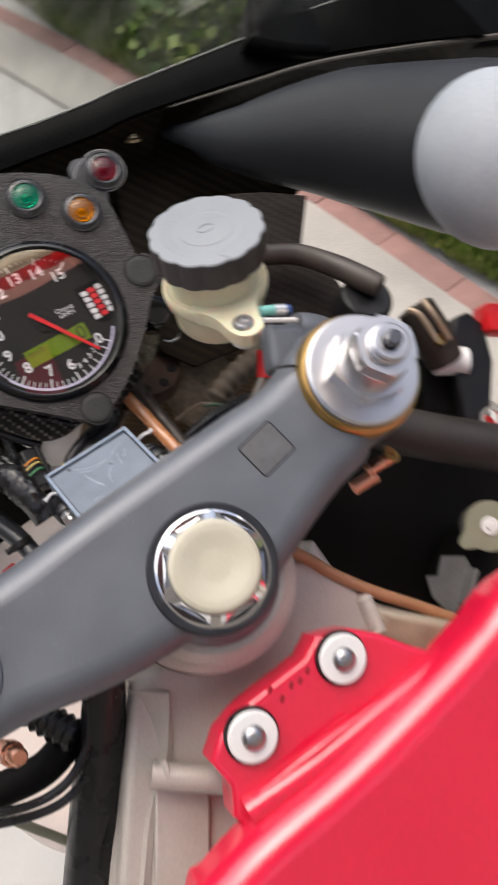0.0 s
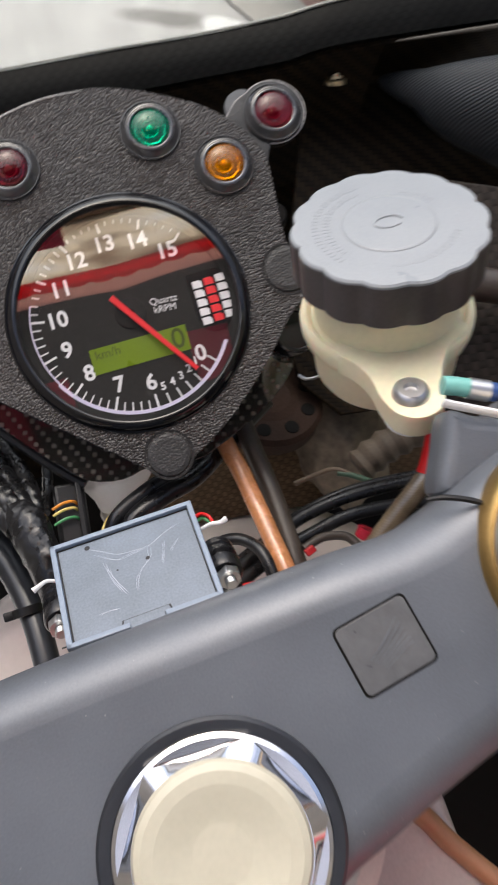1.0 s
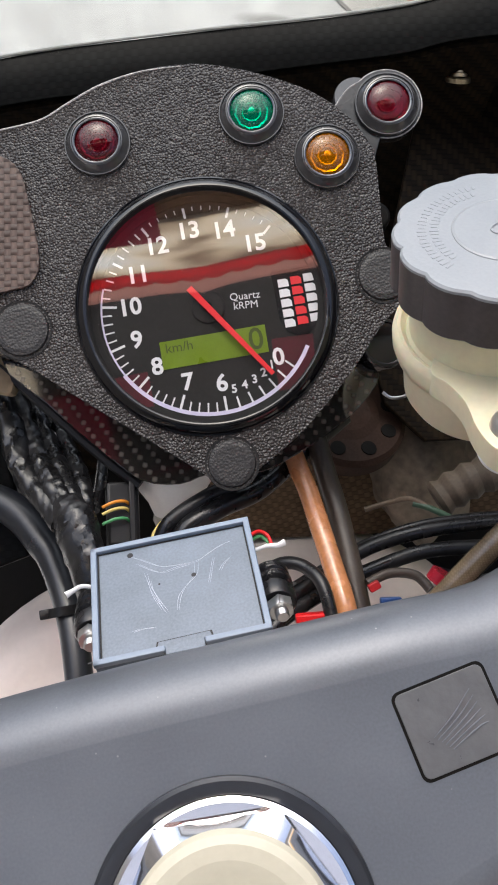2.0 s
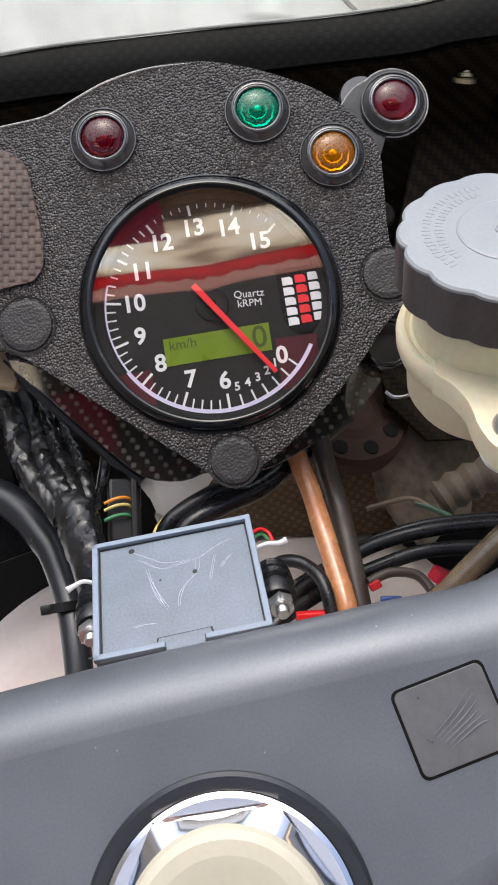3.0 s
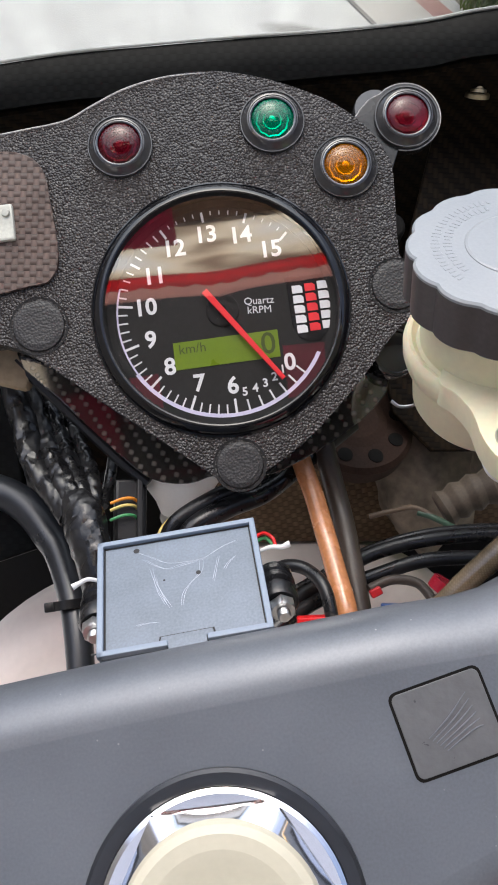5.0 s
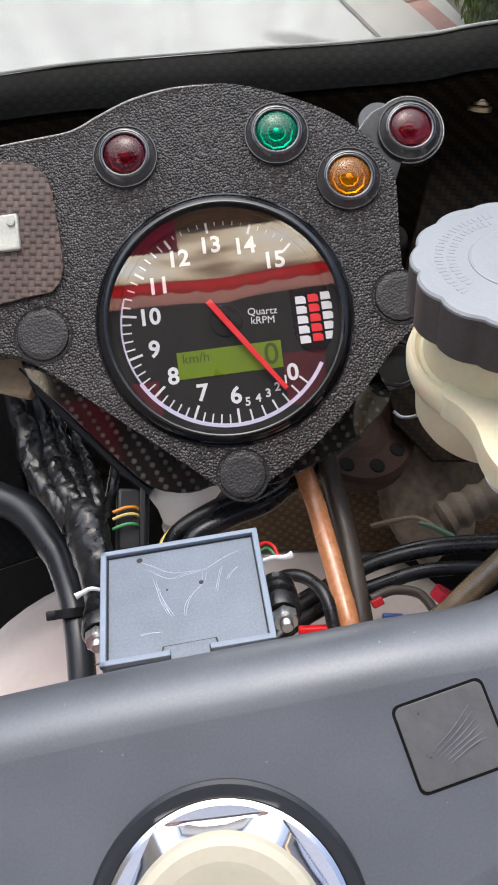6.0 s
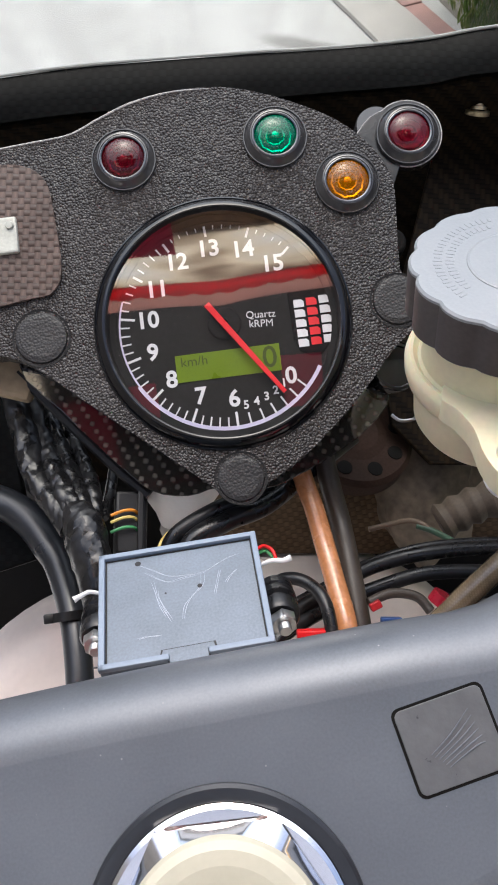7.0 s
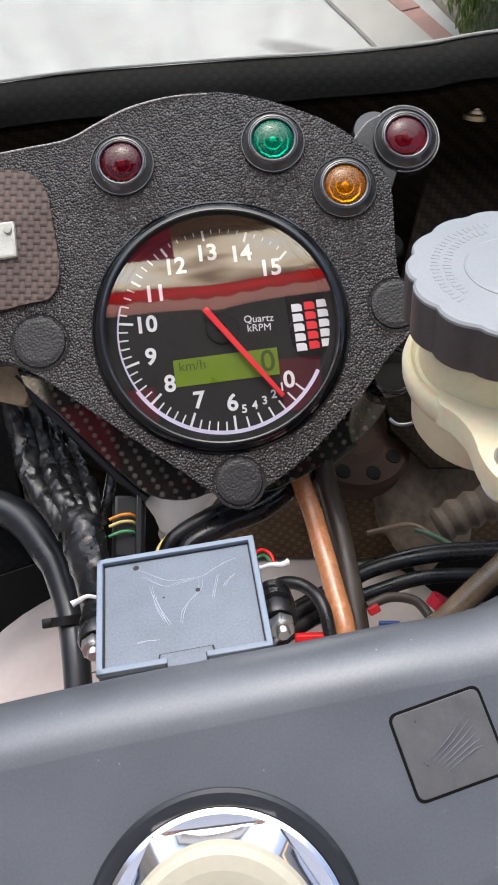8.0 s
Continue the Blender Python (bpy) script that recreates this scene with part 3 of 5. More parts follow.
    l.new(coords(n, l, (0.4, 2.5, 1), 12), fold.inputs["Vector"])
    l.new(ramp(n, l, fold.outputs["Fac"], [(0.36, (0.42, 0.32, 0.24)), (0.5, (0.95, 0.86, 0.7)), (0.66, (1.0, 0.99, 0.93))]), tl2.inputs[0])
    mx2.inputs[0].default_value = 0.95
    l.new(bs.outputs[0], mx2.inputs[1])
    l.new(tl2.outputs[0], mx2.inputs[2])
    l.new(mx2.outputs[0], n["Material Output"].inputs[0])
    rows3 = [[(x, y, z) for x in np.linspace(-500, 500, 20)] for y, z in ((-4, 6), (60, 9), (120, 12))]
    part("front_panel", sheet(rows3, 2), cream, a, "cream sheet added to tint the dial glass's reflection")
    for x, y, z in ((-780, -590, 105), (780, -590, 105), (-880, -1960, 295), (880, -1960, 295)):
        part("post", tube([(x, y, z), (x, y, -1200), (x, y, -2550)], 16, 12), M_STEEL, a, "plain steel post")
    maroon, n, l, mb = graph("maroon_side_cloth")
    mb.inputs["Base Color"].default_value, mb.inputs["Roughness"].default_value = (0.42, 0.02, 0.06, 1), 0.9
    tl5, mx5 = n.new("ShaderNodeBsdfTranslucent"), n.new("ShaderNodeMixShader")
    tl5.inputs[0].default_value, mx5.inputs[0].default_value = (0.6, 0.03, 0.09, 1), 0.22
    l.new(mb.outputs[0], mx5.inputs[1])
    l.new(tl5.outputs[0], mx5.inputs[2])
    l.new(mx5.outputs[0], n["Material Output"].inputs[0])
    slope = lambda y: 12 + (-58 - y) * 0.165
    for x0, x1, y0, y1 in ((-300, -207, -290, -400), (-480, -330, -300, -700), (152, 262, -255, -420)):
        part("side_band", sheet([[(x, y, slope(y)) for x in np.linspace(x0, x1, 6)] for y in np.linspace(y0, y1, 4)], 2), maroon, a, "maroon cloth side band")
    for x0, x1 in ((-900, -484),):
        part("side_panel", sheet([[(x, y, z) for x in np.linspace(x0, x1, 8)] for y, z in ((-58, 12), (-250, 50), (-600, 108))], 2), cream, a, "cream sheet added for the pale reflection at the left")
    # two sheets added to darken the top and upper left of the reflection
    part("upper_dark_sheet", sheet([[(x, y, 14) for x in np.linspace(-500, 500, 10)] for y in (112, 150, 220)], 2), surface("brown_reflection_sheet", (0.22, 0.13, 0.08), 0.9, spec=0.1), a, "brown sheet added for the reflection's darker top")
    part("corner_patch", sheet([[(x, y, -2) for x in np.linspace(-500, -95, 10)] for y in (72, 130, 200)], 2), maroon, a, "maroon sheet added for the dial's dark upper-left reflection")
    # dark sheet added in place of the person mirrored in the dial glass
    rows = [[(x, y, z) for x in np.linspace(-484, 800, 10)] for y, z in ((-58, 22), (-450, 92), (-900, 165))]
    part("mirror_dark", sheet(rows, 3), surface("mirrored_dark", (0.05, 0.05, 0.05), 0.9, spec=0.1), a)


awning()


def surroundings():
    """Plain unseen walls, added to dim the low sky and its reflections."""
    plaster = surface("weathered_plaster", (0.3, 0.27, 0.23), 0.9, 0, 0.3, 60, 1.5, 0.3)
    for k, (sx, sy, x, y, h) in enumerate(((200, 16000, -4200, 0, 4200), (9000, 200, 0, -4600, 4600), (14000, 200, 2000, 11000, 4000), (200, 16000, 6500, 0, 3800))):
        w = part("wall_" + ("west", "south", "north", "east")[k], block(sx, sy, h, 10), plaster, None)
        w.matrix_world = pose(x * MM, y * MM, h * MM / 2)
        tagged(w, "unseen plain wall added to dim the low sky in reflections", "wall", kind="structure")


surroundings()

# ---- instrument panel ----
def instrument_panel():
    p = thing("instrument_panel", label="black leather-grained instrument panel bolted above the top yoke", category="instrument panel")
    lobe = lambda cx, cy, r, a0, a1, k=7: [(cx + r * math.cos(radians(a0 + (a1 - a0) * i / (k - 1))), cy + r * math.sin(radians(a0 + (a1 - a0) * i / (k - 1)))) for i in range(k)]
    top = [(-96, 66), (-80, 68), (-60, 69.8), (-47, 70.8), (-41, 72.3), (-34, 75.5), (-22, 80), (-8, 82.3), (8, 81.8), (21, 78.3), (34, 72.6), (46.6, 65.2), (56.5, 55.4), (61.5, 46), (63, 38)]
    right = lobe(58, 0, 11, 75, -60)
    low = [(54, -17), (44, -28), (26, -44), (13.5, -52)]
    bottom = lobe(-0.6, -51.5, 9, -25, -155)
    left = [(-17.3, -47.5), (-32.5, -34.4), (-47.8, -21.2), (-63, -8), (-74, -2.4), (-100, 4)]
    outline = [(q.x, q.y) for q in curve_through([(x, y, 0) for x, y in top + right + low + bottom + left], 3, True)]
    part("plate", prism(outline, -5, 4, 1.6, 3, hole=41), M_GRAIN, p)
    # the sky's highlight on the panel's upper bevel, drawn as a pale tube
    part("worn_or_glint_edge", tube([(-96, 65.6, 3.9), (-80, 67.6, 3.9), (-60, 69.4, 3.9), (-47, 70.4, 3.9), (-41, 71.9, 3.9), (-34, 75.1, 3.9), (-22, 79.6, 3.9), (-8, 81.8, 3.9), (6, 81.5, 3.9)], [0.35, 0.4, 0.36, 0.34, 0.38, 0.42, 0.44, 0.38, 0.1], 8, 5), M_EDGE, p, "pale line painted for the sky's glint on the upper edge")
    for x, y, r in ((-0.6, -52.2, 7.9), (-60.3, 1.9, 8.9), (58.5, 0, 8.6)):
        part("button", lathe([(0, 0), (r * 0.75, 0), (r * 0.93, -0.3), (r, -1.2), (r, -4), (0, -4)]), M_BUTGRAIN, p, "plain black round blanking button", at=(x, y, 4.9))
        part("button_ring", lathe([(r + 0.15, -3), (r + 0.15, -0.6), (r + 0.8, -0.4), (r + 0.9, -3)]), M_BUTTON, p, at=(x, y, 4.6))
    inset = part("carbon_inset", prism([(q.x, q.y) for q in curve_through([(x, y, 0) for x, y in ((-100, 62), (-70, 62.6), (-60, 61), (-53.5, 55), (-51.8, 42), (-51.2, 25), (-54, 17.5), (-62, 15.3), (-100, 16))], 4, True)], 4, 5.1, 0.4), M_CARBON_IN, p, "brown carbon-weave panel")
    part("rocker", block(14, 12.5, 2.4, 0.8), surface("pale_switch", (0.48, 0.49, 0.43), 0.4), inset, "pale rocker switch", at=(-71.3, 37.5, 5.4))
    part("rocker_stud", lathe([(0, 1), (1.2, 0.9), (1.5, 0)], 16), surface("switch_stud", (0.42, 0.43, 0.38), 0.4), inset, at=(-66.5, 40.5, 6.5))
    part("rubber_stop", lathe([(0, 2.2), (6.6, 2.2), (7.0, 2.9), (7.9, 2.9), (8.5, 2.0), (8.6, -12), (0, -12)]), M_RING, p, "glossy black rubber stop", at=(55, -21.5, -1), rot=(4, 12, 0))
    part("edge_stop", lathe([(0, 1.0), (4.0, 1.0), (4.8, 0.4), (5.0, -1), (5.0, -8), (0, -8)], 28), M_NEARBLACK, p, "black rubber stop at the panel's edge", at=(61.6, 23.0, -5))
    # carbon stay behind the panel
    stay = [(q.x, q.y) for q in curve_through([(-72.1, -3.1, -9.0), (-59.2, -20.7, -9.0), (-44.5, -38.3, -9.0), (-32.0, -51.7, -9.0), (-19.2, -55.3, -9.0), (-8.4, -53.6, -9.0), (7.8, -56.0, -9.0), (17.9, -53.4, -9.0), (31.3, -47.9, -9.0), (45.2, -39.8, -9.0), (54.4, -28.1, -9.0), (47.9, -7.2, -9.0), (3.0, 23.0, -9.0), (-52.8, 13.6, -9.0)], 3, True)]
    s = thing("carbon_stay", label="carbon-fibre stay plate bolted behind the instrument panel", category="bracket")
    part("plate", prism(stay, -12, -9, 0.5), M_CARBON, s)
    part("return_flange", tube([(-73.7, -4.5, -14.0), (-45.5, -39.3, -14.0), (-32.8, -53.0, -14.0)], 2.2, 8), M_BLACK, s)


instrument_panel()


def tachometer():
    t = thing("tachometer", label="round black rev counter with white figures and red needle, reading zero", category="rev counter")
    part("housing", lathe([(42.9, 3.4), (42.9, 4.4), (42.4, 4.7), (42.2, 4.3), (41.9, 4.2), (41.9, -9)], 96), M_RING, t)
    part("bezel", lathe([(42.0, 3.9), (41.8, 4.9), (41.0, 5.6), (40.0, 6.3), (39.3, 6.5), (38.9, 6.3), (38.8, 5.6)], 96), M_RING, t, "gloss black bezel")
    part("inner_wall", lathe([(38.85, 6.0), (38.6, 4.0), (38.4, -0.4)], 96), M_BUTTON, t, "matt black wall inside the bezel")
    face = part("dial_face", lathe([(0, 0), (20, 0), (38.4, 0), (38.4, -1)], 96), M_DIALFACE, t)
    bm = bmesh.new()
    def strip(r0, r1, a0, a1, k, z=0.12):
        prev = None
        for i in range(k + 1):
            a = a0 + (a1 - a0) * i / k
            w = (bm.verts.new((*on_arc(r0, a), z)), bm.verts.new((*on_arc(r1, a), z)))
            if prev:
                bm.faces.new((prev[0], prev[1], w[1], w[0]))
            prev = w
    strip(34.6, 35.9, -149.5, -30, 60)
    strip(34.7, 35.3, -30, 20, 30)
    part("scale_band", bm, M_LAV, face, "pale lavender scale band")
    part("chapter_ring", lathe([(35.95, 0.05), (36.2, 0.35), (38.3, 0.9), (38.3, 0.0)], 96), M_BUTTON, face, "black ring round the scale")
    zero = 9.9 - 4 * 25.25
    for k in range(6, 16):
        a = 9.9 + (k - 10) * 25.25
        long = 4.9 if k < 11 else 3.6
        tick = block(long, 0.8, 0.1, 0)
        part("tick", tick, M_WHITE, face, at=(*on_arc(34.8 - long / 2, a), 0.1), rot=(0, 0, -a))
        part("numeral", letters(str(k), 7.9, 0.05, 0.19), M_WHITE, face, at=(*on_arc(25.6 if k < 12 else 26.8, a - (0 if k != 15 else 1)), 0.14))
        for s in range(1, 5):
            if k < 15:
                a2 = a + s * 25.25 / 5
                short = 3.2 if k < 10 else 2.6 if k < 12 else 1.4
                part("tick_small", block(short, 0.5 if k < 12 else 0.36, 0.1, 0), M_WHITE, face, at=(*on_arc(34.8 - short / 2, a2), 0.1), rot=(0, 0, -a2))
    for k in range(6):
        a = zero - 7.45 * (6 - k)
        part("tick", block(3.8, 0.6, 0.1, 0), M_WHITE, face, at=(*on_arc(32.9, a), 0.1), rot=(0, 0, -a))
        if k:
            part("numeral_small", letters(str(k), 3.9, 0.05, 0.1), M_WHITE, face, at=(*on_arc(28.4, a), 0.14))
    part("numeral", letters("0", 7.9, 0.05, 0.19), M_WHITE, face, at=(20.3, -20.2, 0.14))
    part("lettering", letters("Quartz", 3.5, 0.05, 0.0), M_WHITE, face, at=(12.8, 1.9, 0.14), rot=(0, 0, -3))
    part("lettering", letters("kRPM", 3.5, 0.05, 0.0), M_WHITE, face, at=(12.6, -1.2, 0.14), rot=(0, 0, -3))
    # maker's mark as plain blocks
    mark = [(22.6, 8.4), (35.3, 8.4), (36.3, 3), (36.2, -4), (34.8, -10.6), (31.5, -14.2), (27.5, -14.0), (24.6, -12.2), (22.8, -8)]
    patch = part("mark_patch", prism(mark, 0, 0.25), M_GLOSS, face, "gloss black patch with white and red marks")
    for x, y0, m in ((26.0, -11.0, M_WHITE), (30.3, -10.7, M_NEEDLE), (34.6, -10.4, M_WHITE)):
        for j in range(5):
            bar = prism([(-1.75, -1.3), (1.75, -1.3), (1.75, 0.6), (0.9, 1.35), (-1.75, 1.35)], 0, 0.12)
            part("mark", bar, m, patch, at=(x, y0 + 1.4 + j * 3.4, 0.27))
    lcd = part("display", prism([(-17.6, -18), (17.5, -17.8), (17.6, -8.6), (-17.6, -8.8)], 0, 0.2), M_LCD, face, "olive green liquid crystal display")
    part("display_digit", letters("0", 10.4, 0.03, 0.08), M_LCDINK, lcd, at=(14, -13.2, 0.26))
    part("display_text", letters("km/h", 4.6, 0.03), M_LCDINK, lcd, at=(-11.3, -11.4, 0.26))
    part("hub", lathe([(0, 0.9), (4.6, 0.8), (5.4, 0.4), (5.6, 0)]), M_DIALFACE, t, at=(0.3, 0.2, 0.2))
    tail, tip = Vector((-4.9, 7.0, 2.2)), Vector((17.5, -25.6, 2.2))
    d = (tip - tail).normalized()
    s = Vector((-d.y, d.x, 0))
    bm = prism([(tail + s * 1.1)[:2], (tail - s * 1.1)[:2], (tip - s * 0.75)[:2], (tip + s * 0.75)[:2]], 1.9, 2.6, 0.15, 1)
    part("needle", bm, M_NEEDLE, t, "thin red needle")
    part("needle_boss", lathe([(0, 2.0), (1.6, 2.0), (1.6, 0)]), M_GLOSS, t, at=(0, 0, 0))
    g = part("glass", lathe([(0, 4.6), (38.45, 4.4)], 96), M_GLASS, t, "clear glass cover")
    g.visible_shadow = False


tachometer()


def indicator_lamp(x, y, z, color, label):
    t = thing("indicator_lamp", (x, y, z), label=label, category="indicator lamp", group="indicator lamps")
    part("bezel", lathe([(10.4, -2), (10.4, 0.4), (10.1, 0.6), (8.5, 2.7), (8.1, 2.8), (7.8, 2.0), (7.7, -1), (0, -1)], 56), M_BEZEL, t, "black bevelled bezel")
    part("retainer", lathe([(7.95, 2.0), (7.9, 2.6), (7.6, 2.7), (7.2, 2.5), (7.1, 1.6)], 48), M_DARKSTEEL, t, "dark metal retaining ring")
    part("outer_ring", lathe([(11.0, -2), (11.0, 0.5), (10.8, 0.8), (10.5, 0.8), (10.35, 0.4), (10.3, -1)], 56), M_BEZEL, t)
    part("lens", lathe([(0, 3.9), (2.6, 3.75), (4.8, 3.3), (6.4, 2.6), (7.2, 1.8), (7.2, -0.9), (0, -0.9)], 48), M_LENS[color], t, color + " domed lens")
    part("reflector", lathe([(0, 1.1), (1.2, 0.9), (1.5, -0.5), (2.4, -0.6), (2.7, 0.3), (3.1, 0.3), (3.2, -0.6), (4.6, -0.6), (4.7, 0.0), (5.2, 0.0), (5.3, -0.6), (6.9, -0.6)], 10), M_CHROME if color != "red" else M_STEEL, t, "faceted reflector", angle=20)


indicator_lamp(25.2, 61.2, 4.2, "green", "green domed indicator lamp in a dark bezel")
indicator_lamp(47.3, 42.4, 4.2, "amber", "amber domed indicator lamp in a dark bezel")
indicator_lamp(-26.6, 59.5, 4.2, "red", "dark red domed indicator lamp in a dark bezel")
indicator_lamp(71.2, 58.6, 0.5, "red", "dark red indicator lamp on a clear side bracket")


def lamp_bracket():
    t = thing("lamp_bracket", (71.2, 58.6, 0.4), label="smoked clear plastic lamp bracket with worn edge", category="bracket")
    pts = [(12.0 * math.cos(radians(a)), 12.0 * math.sin(radians(a)) + 0.6) for a in range(-110, 131, 12)]
    pts = pts + [(-12, 8), (-17, 3), (-22, -3), (-24, -9), (-16, -16), (-8, -19)]
    part("plate", prism(pts, -4.5, -0.6, 0.7), surface("smoked_plastic", (0.022, 0.022, 0.023), 0.2, 0, 0.3, 600, 60, 0.1), t)
    part("worn_or_glint_edge", tube([(*p, -0.7) for p in pts[:-3]], 0.22, 8, 2), M_EDGE, t, "pale worn edge")
    part("sleeve", lathe([(0, 0), (7, 0), (7.4, -1), (7.4, -20), (0, -20)]), M_BEZEL, t, "grey lamp sleeve behind the bracket", at=(-9, 7, -5))


lamp_bracket()


# ---- top yoke, stem nut, fork top ----
YOKE = (-13, -139, 112)
YTILT = -8.2


def top_yoke():
    y = thing("top_yoke", YOKE, (YTILT, 0, 2.5), label="grey anodised top yoke with a square inset badge", category="top yoke")
    # outline about the stem: waisted arms, forward of the stem, with round clamp ends
    end = lambda cx, cy, r, a0, a1, k=9: [(cx + r * math.cos(radians(a0 + (a1 - a0) * i / (k - 1))), cy + r * math.sin(radians(a0 + (a1 - a0) * i / (k - 1)))) for i in range(k)]
    front = [(-66, 45.4), (-40, 46.7), (-15, 47.7), (12, 48.2), (42, 48.8), (64, 49.2)]
    rear = [(82, -2), (66, -4.5), (48, -9.5), (33, -14.5)]
    outline = front + end(97, 30, 29, 100, -105) + rear + end(0, -2, 27.8, -35, -145, 11) + [(-30, -17), (-48, -15), (-66, -11), (-84, -6)] + end(-103, 22, 26, -105, -262)
    outline = [(q.x, q.y) for q in curve_through([(a, b, 0) for a, b in outline], 3, True)]
    part("body", rounded_plate(outline, -26, 0, 12.0, 10), M_YOKE, y, angle=50)
    sq = lambda w, h, r: [(sx * (w - r) + r * math.cos(radians(q0 + 22.5 * k)), sy * (h - r) + r * math.sin(radians(q0 + 22.5 * k))) for sx, sy, q0 in ((1, 1, 0), (-1, 1, 90), (-1, -1, 180), (1, -1, 270)) for k in range(5)]
    badge = part("badge", prism(sq(8.6, 7.7, 1.3), -1, 0.25, 0.25), surface("worn_badge", (0.105, 0.107, 0.11), 0.4, 0.2, 0.12, 600, 250, 0.2), y, "dark square badge with a worn relief", at=(46.2, 25.9, 0), rot=(0, 0, 9))
    part("badge_groove", prism(sq(9.15, 8.25, 1.6), -1, 0.08), M_NEARBLACK, y, "black groove", at=(46.2, 25.9, 0), rot=(0, 0, 9))
    for j in range(6):
        part("relief", tube([(-4.4 + j * 0.5, -1.4 - j * 0.6, 0.25), (0.3 + j * 0.7, 1.0 - j * 0.7, 0.42), (5.0 + j * 0.2, 4.2 - j * 1.3, 0.3)], [0.08, 0.16, 0.06], 6), M_YOKE, badge)
    part("fork_cap", lathe([(0, 2), (19, 2), (20.5, 1), (21, -1)]), M_YOKE, y, at=(-101, 24, 0))
    part("washer", lathe([(22.6, 0), (22.7, 1.2), (23.6, 1.5), (25.0, 1.4), (25.7, 0.8), (26, -2)], 72), M_SATIN, y, "black washer ring")

    p = thing("clamp_post", label="grey cast post beside the fork clamp, carrying the reservoir strap", category="post")
    part("post", rounded_plate([(q.x, q.y) for q in curve_through([(x, y, 0) for x, y in ((66.9, -66.5), (73.0, -69.2), (79.5, -72.3), (81.6, -79.5), (77.5, -87.7), (70.5, -89.9), (63.9, -87.5), (58.3, -84.7), (62.4, -75.0))], 4, True)], 83, 94, 4.0, 6), M_YOKE, p)
    part("split_line", tube([(52.1, -84.6, 103.0), (55.9, -85.2, 104.2), (61.2, -87.4, 104.6), (66.2, -90.4, 104.4)], [0.5, 0.7, 0.7, 0.5], 8), M_BLACK, p, "black split line")
    part("web", tube([(79.8, -72.7, 86.0), (87.0, -80.0, 82.0), (96.0, -90.8, 76.0)], [7, 11, 13], 16), M_YOKE, p)


top_yoke()


def stem_nut():
    t = thing("stem_nut", YOKE, (YTILT, 0, 2.5), label="chromed hexagon stem nut with a cream plastic cap", category="nut")
    part("hexagon", hexagon(38.6, 5.0, 4.1), M_CHROME, t, "mirror chrome hexagon", at=(0, 0, 1.2), rot=(0, 0, 27))
    part("flange", lathe([(0, 2.0), (21.6, 2.0), (22.5, 1.5), (22.6, 0)], 72), M_CHROME, t, "chrome flange")
    part("cap", lathe([(0, 6.7), (6, 6.7), (8, 6.9), (11, 7.7), (13.5, 8.1), (16.0, 8.1), (17.4, 7.5), (18.0, 6.4), (18.0, 4)], 72), M_CREAM, t, "cream dished plastic cap", at=(0, 0.3, 0))


stem_nut()


def front_fork():
    t = thing("front_fork", (85.0, -105.5, 107.0), (YTILT, 0, 2.5), label="machined aluminium fork top with stacked adjuster nuts", category="front fork")
    part("stanchion", lathe([(0, -2), (20.5, -2), (20.5, -180), (0, -180)], 40), M_BLACK, t)
    part("collar", lathe([(0, 4), (25.4, 4), (26.4, 3.2), (27.4, 0), (27.8, -3), (0, -3)], 64), M_GOLD, t, "gold anodised collar")
    part("flange", lathe([(0, 8), (23.6, 8), (24.7, 7.2), (25, 6), (24.6, 4), (0, 4)], 72), M_ALU, t, "bright machined flange")
    part("lower_nut", hexagon(30, 7.5, 1.2), M_ALU, t, "bright lower hexagon nut", at=(0, 0, 8), rot=(0, 0, 12))
    part("shoulder", lathe([(0, 12.5), (10.5, 12.5), (12.2, 11.6), (13.0, 9.5), (13.4, 0)], 48), M_ALU, t, "rounded shoulder", at=(0, 0, 15))
    part("upper_nut", hexagon(23.4, 7.5, 1.2), M_ALU, t, "bright upper hexagon nut", at=(0, 0, 27), rot=(0, 0, 36))
    part("collar_top", lathe([(4.0, 4.4), (7.0, 4.4), (7.8, 3.8), (8.0, 2.6), (7.4, 2.2), (8.2, 1.6), (8.4, 0)], 40), M_ALU, t, "stepped round collar", at=(0, 0, 34.4))
    part("adjuster", lathe([(0, 8.5), (2.6, 8.5), (3.4, 7.8), (3.6, 0)], 24), M_DARKSTEEL, t, "dark steel adjuster rod", at=(0, 0, 34.4))
    return t


FORK = front_fork()


# ---- brake fluid reservoir ----
RES = (74.1, -12.4, 72.6)


